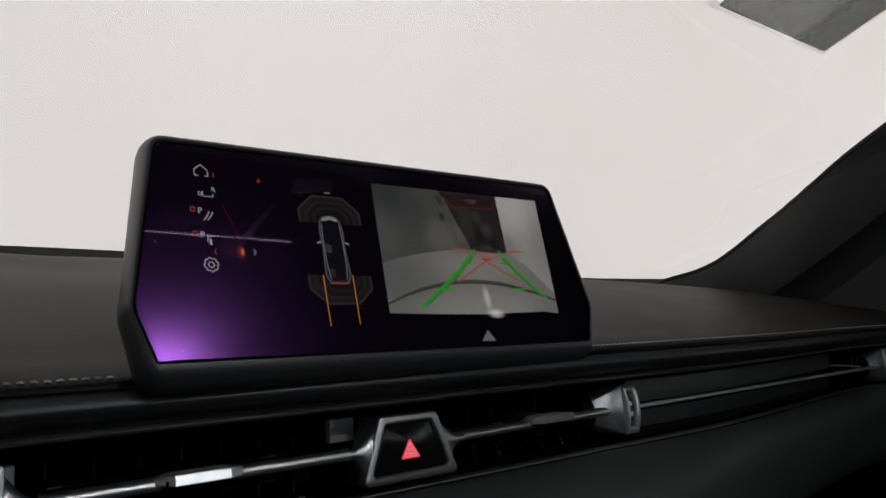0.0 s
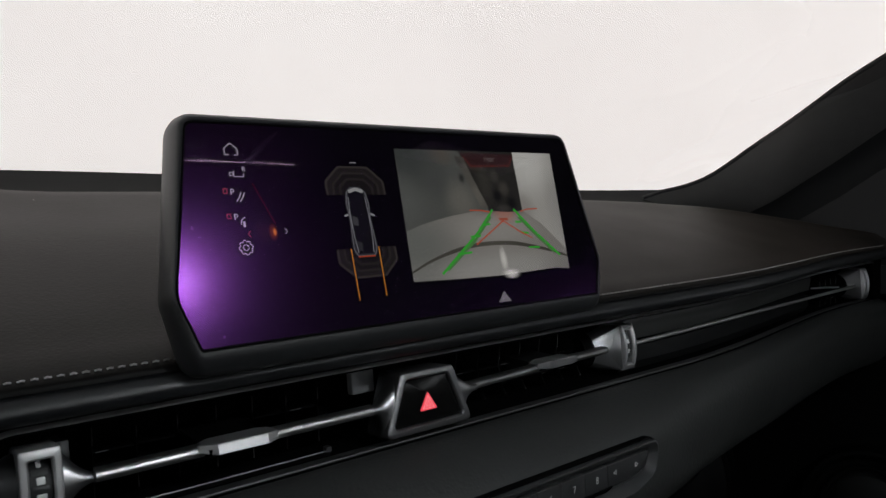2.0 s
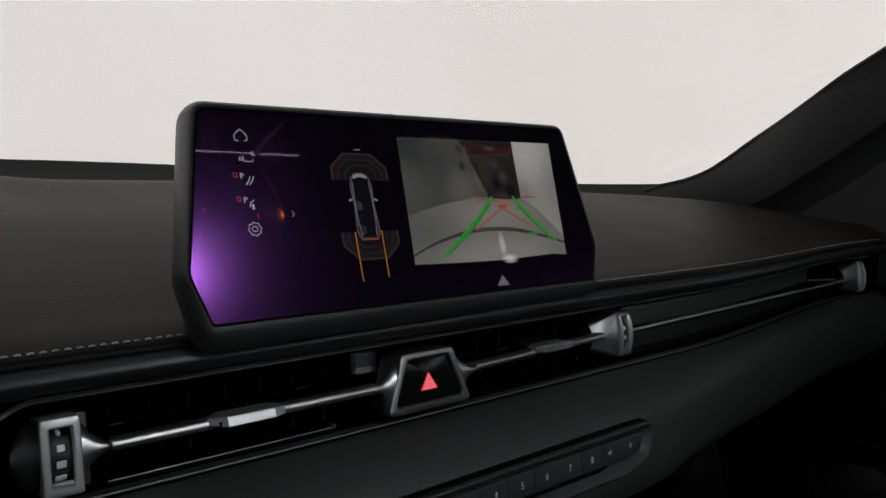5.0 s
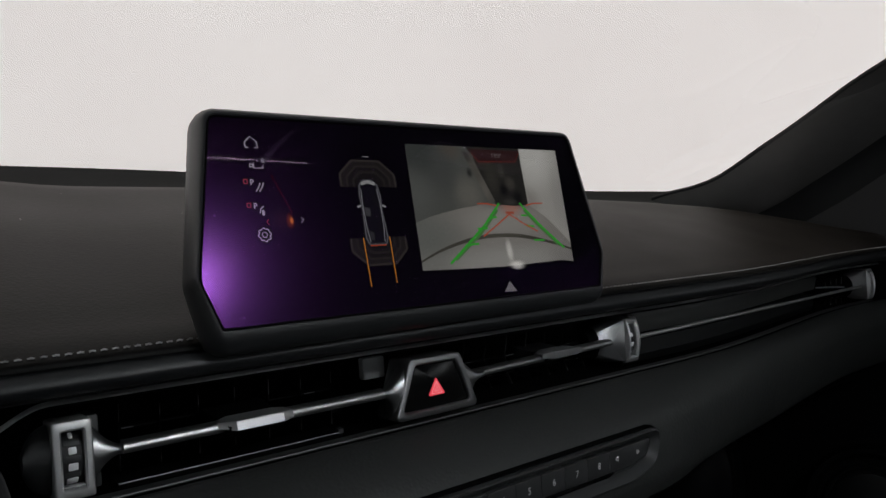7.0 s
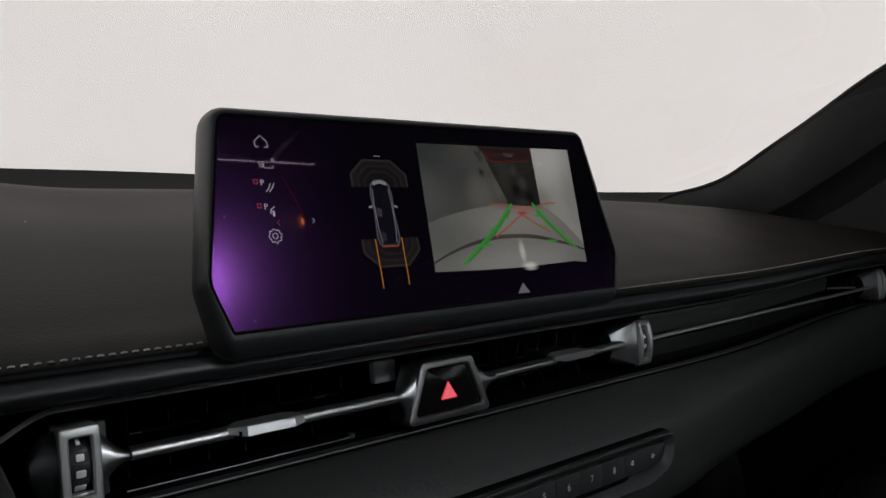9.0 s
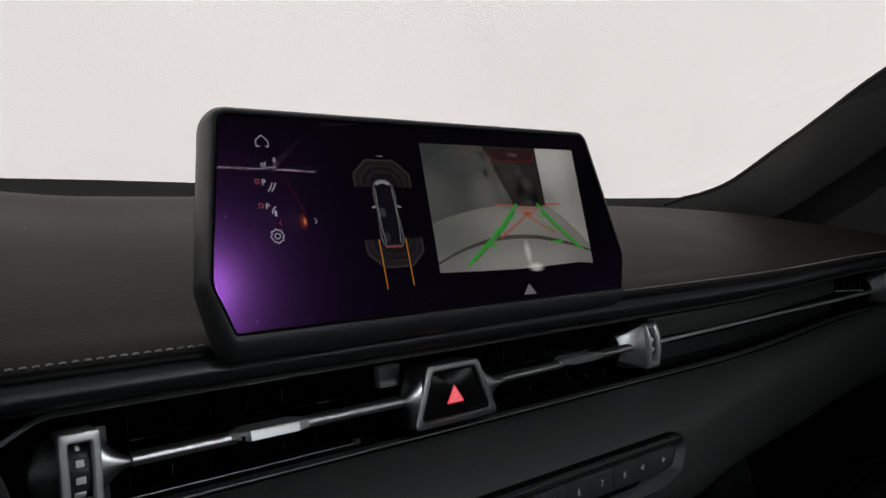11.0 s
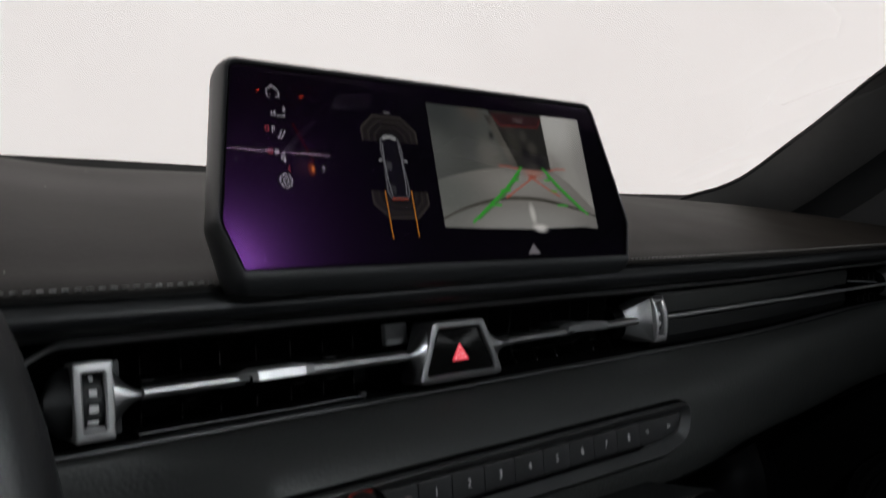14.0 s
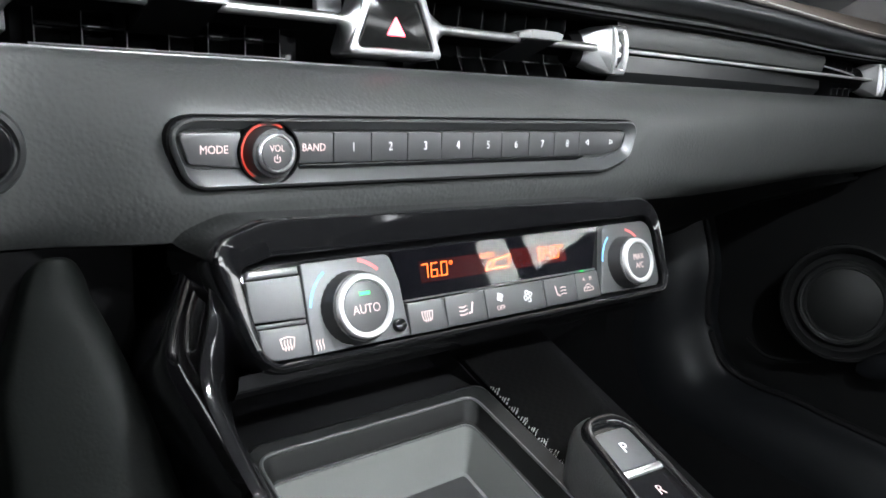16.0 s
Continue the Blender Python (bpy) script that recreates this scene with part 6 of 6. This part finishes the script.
kl = spline([(0.0850, 0.2995, 0.8434), (0.0800, 0.2988, 0.8428), (0.0768, 0.2978, 0.8395), (0.0718, 0.2950, 0.8260), (0.0672, 0.2920, 0.8110), (0.0625, 0.2850, 0.7960), (0.0610, 0.2750, 0.7780), (0.0600, 0.2620, 0.7550), (0.0550, 0.2400, 0.7200), (0.0450, 0.2000, 0.6900)], 6)
rows = []
for i, (a, b) in enumerate(zip(kr, kl)):
    g = step(i, -2, 10)
    rows.append(spline([a + Vector((0.006, 0.016, -0.010)) * (0.3 + 0.7 * g), a + Vector((0.001, 0.003, -0.001)) * g, a.lerp(b, 0.18) + Vector((-0.001, -0.0045, 0.002)) * g, a.lerp(b, 0.5) + Vector((-0.001, -0.0062, 0.003)) * g, a.lerp(b, 0.82) + Vector((-0.001, -0.0042, 0.002)) * g, b, b + Vector((-0.002, 0.018, -0.008)) * (0.3 + 0.7 * g)], 3))
part("knee_pad", grid(rows), M_KNEE, con, "black leather knee pad", world=True)
part("inner_shell", cuboid(0.118, 0.135, 0.02, 0.30, 0.45, 0.745), M_DEEP, con, world=True)
part("lower_shell", cuboid(0.03, 0.118, 0.31, 0.60, 0.45, 0.845), M_DEEP, con, world=True)


# storage tray: rim, step and well, on a deck that slopes down towards the rear
def deck_z(y):
    return 0.7835 - 0.36 * (0.2135 - max(y, 0.06))


def tray_loop(x0, x1, y0, y1, r, dz, level=None):
    return [Vector((p.x, p.y, deck_z(p.y) + dz if level is None else level)) for p in rounded([(x0, y0), (x1, y0), (x1, y1), (x0, y1)], r, 5)]


bm = bmesh.new()
rings(bm, [tray_loop(0.128, 0.2450, 0.02, 0.2180, 0.006, -0.030), tray_loop(0.128, 0.2450, 0.02, 0.2180, 0.006, -0.0010), tray_loop(0.129, 0.2440, 0.022, 0.2165, 0.006, 0.0),
           tray_loop(0.1310, 0.2360, 0.025, 0.2125, 0.006, -0.0010), tray_loop(0.1314, 0.2350, 0.026, 0.2114, 0.006, -0.0030), tray_loop(0.1324, 0.2325, 0.027, 0.2090, 0.006, -0.0090), tray_loop(0.1332, 0.2308, 0.029, 0.2074, 0.005, -0.0098)], False, False)
part("tray_rim", bm, M_TRAY, con, "satin black tray rim", world=True).data.set_sharp_from_angle(angle=radians(24))
bm = bmesh.new()
rings(bm, [tray_loop(0.1332, 0.2308, 0.029, 0.2074, 0.005, -0.0097), tray_loop(0.1336, 0.2302, 0.030, 0.2068, 0.004, -0.0088), tray_loop(0.1340, 0.2296, 0.031, 0.2062, 0.003, -0.0108), tray_loop(0.1354, 0.2270, 0.034, 0.2046, 0.0025, -0.0295), tray_loop(0.1370, 0.2250, 0.036, 0.2030, 0.002, -0.0320)], False, True)
part("tray_well", bm, M_BINLINER, con, "satin dark grey tray well", world=True).data.set_sharp_from_angle(angle=radians(24))
# paler grey tubes stand in for highlights along the rim and step
for name, args, r in (("tray_lip", (0.1312, 0.2358, 0.0252, 0.2123, 0.006, -0.0008), 0.0007), ("tray_step", (0.1334, 0.2305, 0.0295, 0.2071, 0.005, -0.0090), 0.0006)):
    p = tray_loop(*args)
    part(name, tube(p + p[:2], r, 6), M_BUTTON, con, "paler tube for the highlight along the edge", world=True)
# dark sheet added for the shade on the well's floor
bm = bmesh.new()
rings(bm, [tray_loop(0.1364, 0.2258, 0.036, 0.2036, 0.002, -0.0320), tray_loop(0.1362, 0.2260, 0.036, 0.2037, 0.002, -0.0304), tray_loop(0.1366, 0.2256, 0.0365, 0.2033, 0.002, -0.0300)], False, True)
part("tray_mat", bm, M_RUBBER, con, "dark sheet that puts shade on the tray floor", world=True)
# console deck with carbon insert
bm = bmesh.new()
rings(bm, [[(0.2452, 0.06, z), (0.302, 0.06, z), (0.310, 0.27, z2), (0.2452, 0.27, z2)] for z, z2 in ((0.45, 0.45), (deck_z(0.06) - 0.003, deck_z(0.27) - 0.003))])
part("deck", bm, M_CARPET, con, "black console deck", world=True)
bm = bmesh.new()
rings(bm, [[Vector((p.x, p.y, deck_z(p.y) + dz)) for p in inset(rounded([(0.2462, 0.065), (0.285, 0.065), (0.300, 0.262), (0.2462, 0.262)], 0.002, 3), d)] for dz, d in ((-0.003, 0), (0.0, 0), (0.0006, 0.0006))])
part("carbon_insert", bm, M_CARBON, con, "carbon weave insert", world=True)
bm = bmesh.new()
# pale strands paint the specks of light that the weave catches
rng = random.Random(4)
for i in range(13):
    for j in range(4):
        for k in range(4 - j):
            y = 0.1310 + 0.0064 * i + 0.0014 * k + 0.0007 * j + rng.uniform(-0.0002, 0.0002)
            x = 0.2464 + 0.0011 * j + rng.uniform(-0.0002, 0.0002)
            z = deck_z(y) + 0.0009
            r = rng.uniform(0.00008, 0.00024)
            tube([(x - 0.0006, y - 0.0003, z - 0.0003), (x, y, z + 0.0001), (x + 0.0006, y + 0.0003, z - 0.0003)], r, 5, bm)
part("weave_edge", bm, M_WEAVEGLINT, con, "pale strands for the sparkle of light on the weave's edge", world=True, kind="stuff")
# passenger side flank and footwell
rows = []
for y in [0.02 + 0.06 * k for k in range(10)]:
    rows.append([Vector((0.300 + 0.04 * (y - 0.02) + 0.12 * (deck_z(y) - z), y, z)) for z in (deck_z(y) - 0.004, 0.72, 0.66, 0.58, 0.50, 0.42)])
part("flank", grid(rows), M_CARPET, con, "black console flank", world=True)
kick = thing("kick_panel", pose(0.8, 0.45, 0.42), "dark grey moulded footwell side panel", "trim panel")
path = spline([(0.800, 0.500, 0.87), (0.800, 0.470, 0.80), (0.797, 0.4430, 0.730), (0.794, 0.4385, 0.686), (0.794, 0.4325, 0.650), (0.794, 0.4057, 0.609), (0.794, 0.3666, 0.597), (0.794, 0.3208, 0.5963), (0.794, 0.2268, 0.5876), (0.794, 0.05, 0.583)], 5)
rows, low = [], []
for p in path:
    rows.append(spline([p + Vector((0.035, 0.0, -0.004)), p + Vector((0.008, -0.006, 0.004)), p, p + Vector((-0.026, 0.012, -0.008)), p + Vector((-0.044, 0.034, -0.028)), p + Vector((-0.050, 0.060, -0.050))], 3))
    low.append([p + Vector((-0.049, 0.056, -0.046)), p + Vector((-0.070, 0.09, -0.10)), p + Vector((-0.09, 0.17, -0.18))])
part("panel", grid(rows), M_KICK, kick, world=True)
part("carpet_edge", grid(low), M_CARPET, kick, "black carpet", world=True)
part("seal", tube([p + Vector((0.006, -0.003, 0.006)) for p in path], 0.004, 8), M_DEEP, kick, "black rubber door seal", world=True)

# ---- shift lever ----
SM = pose(0.2478, 0.1372, 0.7846, 22, 0, -6) @ Matrix.Scale(0.80, 4)
lev = thing("shift_lever", SM, "gloss black automatic shift lever with P button", "shift lever")


def lever_loop(w, y0, y1, r, z):
    return [(p.x, p.y, z) for p in rounded([(-w, y0), (w, y0), (w * 0.82, y1), (-w * 0.82, y1)], [0.006, 0.006, r, r], 6)]


part("body", rings(bmesh.new(), [lever_loop(0.0190, -0.075, 0.014, 0.012, -0.050), lever_loop(0.0190, -0.078, 0.0225, 0.014, -0.026), lever_loop(0.0202, -0.078, 0.0270, 0.016, -0.012), lever_loop(0.0200, -0.078, 0.0272, 0.016, -0.006), lever_loop(0.0192, -0.077, 0.0255, 0.015, -0.0020), lever_loop(0.0185, -0.077, 0.0230, 0.014, 0.0)]), M_LEVER, lev, "black leather side")
part("rim", rings(bmesh.new(), [lever_loop(0.0188, -0.077, 0.0232, 0.013, -0.002), lever_loop(0.0187, -0.076, 0.0230, 0.013, 0.0016), lever_loop(0.0180, -0.075, 0.0220, 0.0125, 0.0034), lever_loop(0.0170, -0.075, 0.0206, 0.012, 0.0045), lever_loop(0.0158, -0.074, 0.0188, 0.010, 0.0046), lever_loop(0.0148, -0.074, 0.0172, 0.009, 0.0036), lever_loop(0.0142, -0.074, 0.0160, 0.008, 0.0020), lever_loop(0.0140, -0.074, 0.0156, 0.007, 0.0004)], True, False), M_PIANO, lev, "gloss black rim")
part("top_face", rings(bmesh.new(), [lever_loop(0.0142, -0.074, 0.0158, 0.008, -0.001), lever_loop(0.0141, -0.074, 0.0156, 0.008, 0.0009)]), M_PIANO, lev, "gloss black face")
pb = part("park_button", slab(rounded([(-0.0120, -0.0100), (0.0120, -0.0100), (0.0112, 0.0125), (-0.0112, 0.0125)], [0.001, 0.001, 0.004, 0.004], 4), 0.0, 0.0022, 0.0006), M_BUTTON, lev, "dark grey P button")
lettering("P", 0.0085, M_WHITE, pb, SM @ pose(0.0002, 0.0010, 0.0023))
part("chrome_strip", slab(rounded(box2(-0.0126, 0.0126, -0.0142, -0.0106), 0.0008, 3), 0.0, 0.0026, 0.0008), M_CHROME, lev, "chrome strip")
lettering("R", 0.0072, M_PINK, lev, SM @ pose(0.0015, -0.0240, 0.0011))
part("gear_mark", stroke([(0.0015, -0.0300), (0.0015, -0.0315)], 0.0012, 0.0010, 0.0011), M_PINK, lev, smooth=False)
part("gaiter", rings(bmesh.new(), [[(p[0] * 1.5, p[1], -0.062) for p in lever_loop(0.020, -0.075, 0.022, 0.012, 0)], [(p[0] * 1.15, p[1], -0.040) for p in lever_loop(0.020, -0.075, 0.016, 0.012, 0)]]), M_PAD, lev, "black leather gaiter")

# ---- steering wheel ----
SW = facing(-0.160, 0.165, 0.935, 20)
wheel = thing("steering_wheel", SW, "black leather steering wheel", "steering wheel")
bm = bmesh.new()
loops = []
for i in range(73):
    a = 2 * math.pi * i / 72
    c, s = math.cos(a), math.sin(a)
    loops.append([((0.176 + 0.0155 * math.cos(t)) * c, (0.176 + 0.0155 * math.cos(t)) * s, 0.0165 * math.sin(t)) for t in [2 * math.pi * j / 14 for j in range(14)]])
rings(bm, loops, False, False)
part("rim", bm, M_PAD, wheel, "black leather rim")
hub = part("hub", knob(0.062, -0.05, 0.012, n=32, bevel=0.01), M_PLASTIC, wheel, "black hub pad")
for a in (180, 0, 270):
    b = tube([(0.05, 0, -0.012), (0.11, 0, -0.008), (0.172, 0, 0.0)], [0.018, 0.013, 0.012], 10, flat=0.6)
    b.transform(Matrix.Rotation(radians(a), 4, "Z"))
    part("spoke", b, M_PLASTIC, wheel)
part("column", tube([(0, 0, -0.04), (0, -0.02, -0.20)], 0.04, 20), M_PLASTIC, wheel, "black steering column cover")

# ---- overhead console, lamp and sun visor ----
oh = thing("overhead_console", pose(0.27, 0.02, 1.268), "dark grey overhead console with lit reading lamp", "overhead console")
part("panel", cuboid(0.17, 0.37, -0.26, 0.146, 1.236, 1.2695), M_VISOR, oh, world=True)
M_PALE = material("pale_streak_stand_in", (0.62, 0.61, 0.61), 0.45, vary=0.06, vary_scale=50)
# pale pieces are stand-ins for bright streaks mirrored in the display
for name, mat, label, pts, r in (("button", M_BUTTON, "dark grey square button", [(0.2300, 0.0700), (0.2545, 0.0705), (0.2500, 0.1010), (0.2295, 0.0995)], 0.004),
                                 ("blade", M_PALE, "thin pale strip added for a streak mirrored in the display", [(0.2976, 0.0700), (0.2988, 0.0696), (0.3060, 0.0996), (0.3052, 0.0998)], 0.0003),
                                 ("blade", M_PALE, "pale wedge added for a streak mirrored in the display", [(0.2970, 0.0555), (0.3022, 0.0490), (0.3072, 0.0975), (0.3062, 0.0985)], 0.0006),
                                 ("cover", M_PALE, "pale plate added for a white patch mirrored in the display", [(0.3140, 0.1170), (0.3480, 0.1250), (0.3421, 0.1400), (0.3111, 0.1331)], 0.002)):
    b = slab(rounded(pts, r, 3), -1.2370, -1.2340, 0.0005)
    for v in b.verts:
        v.co.z = -v.co.z
    part(name, b, mat, oh, label, world=True)
# glowing strip placed so that it mirrors as a pale line in the display
part("light_strip", cuboid(0.200, 0.345, 0.0535, 0.0545, 1.2348, 1.2358), glowing("pale_glow_strip", (1.0, 0.88, 0.86), 2.6), oh, "thin glowing strip mirrored as a line in the display", world=True)
M_LAMP = glowing("lit_lamp_lens", (0.92, 0.97, 1.0), DOME_LIGHT)
M_DIMLAMP = glowing("dimmer_lamp_lens", (0.92, 0.97, 1.0), DOME_LIGHT * 0.20)
for xa, lamp_mat in ((0.297, M_LAMP), (0.181, M_DIMLAMP)):
    bm = bmesh.new()
    rings(bm, [[Vector((p.x, p.y, z)) for p in rounded(box2(xa, xa + 0.018, -0.189, -0.171), 0.006, 4)] for z in (1.2355, 1.2310)])
    part("lamp_lens", bm, lamp_mat, oh, "lit white lamp lens", world=True)
M_REDLED = glowing("red_led", (1.0, 0.08, 0.02), 3.0)
for x in (0.243, 0.281):
    part("indicator", cuboid(x - 0.0012, x + 0.0012, 0.1250, 0.1275, 1.2340, 1.2358), M_REDLED, oh, "small red indicator", world=True)
vis = thing("sun_visor", pose(0.56, 0.10, 1.23), "dark grey sun visor with a white paper label", "sun visor")
VS = pose(0.56, 0.095, 1.236, -8, 0, -8)
b = slab(rounded(box2(-0.17, 0.19, -0.055, 0.055), 0.015), 0.0, 0.016, 0.004)
b.transform(VS)
part("visor_body", b, M_VISOR, vis, world=True)
b = slab(rounded(box2(-0.091, 0.085, -0.0405, -0.0045), 0.002), -0.0012, -0.0004, 0.0002)
b.transform(VS)
lb = part("paper_label", b, M_LABEL, vis, "white paper label", world=True)
for d in (-0.012, 0.006):
    b = slab([(-0.006 + d, -0.0290), (0.008 + d, -0.0290), (0.016 + d, -0.0160), (0.002 + d, -0.0160)], -0.0018, -0.0012, 0.0001)
    b.transform(VS)
    part("print_bar", b, M_INK, lb, "dark printed bar", world=True)
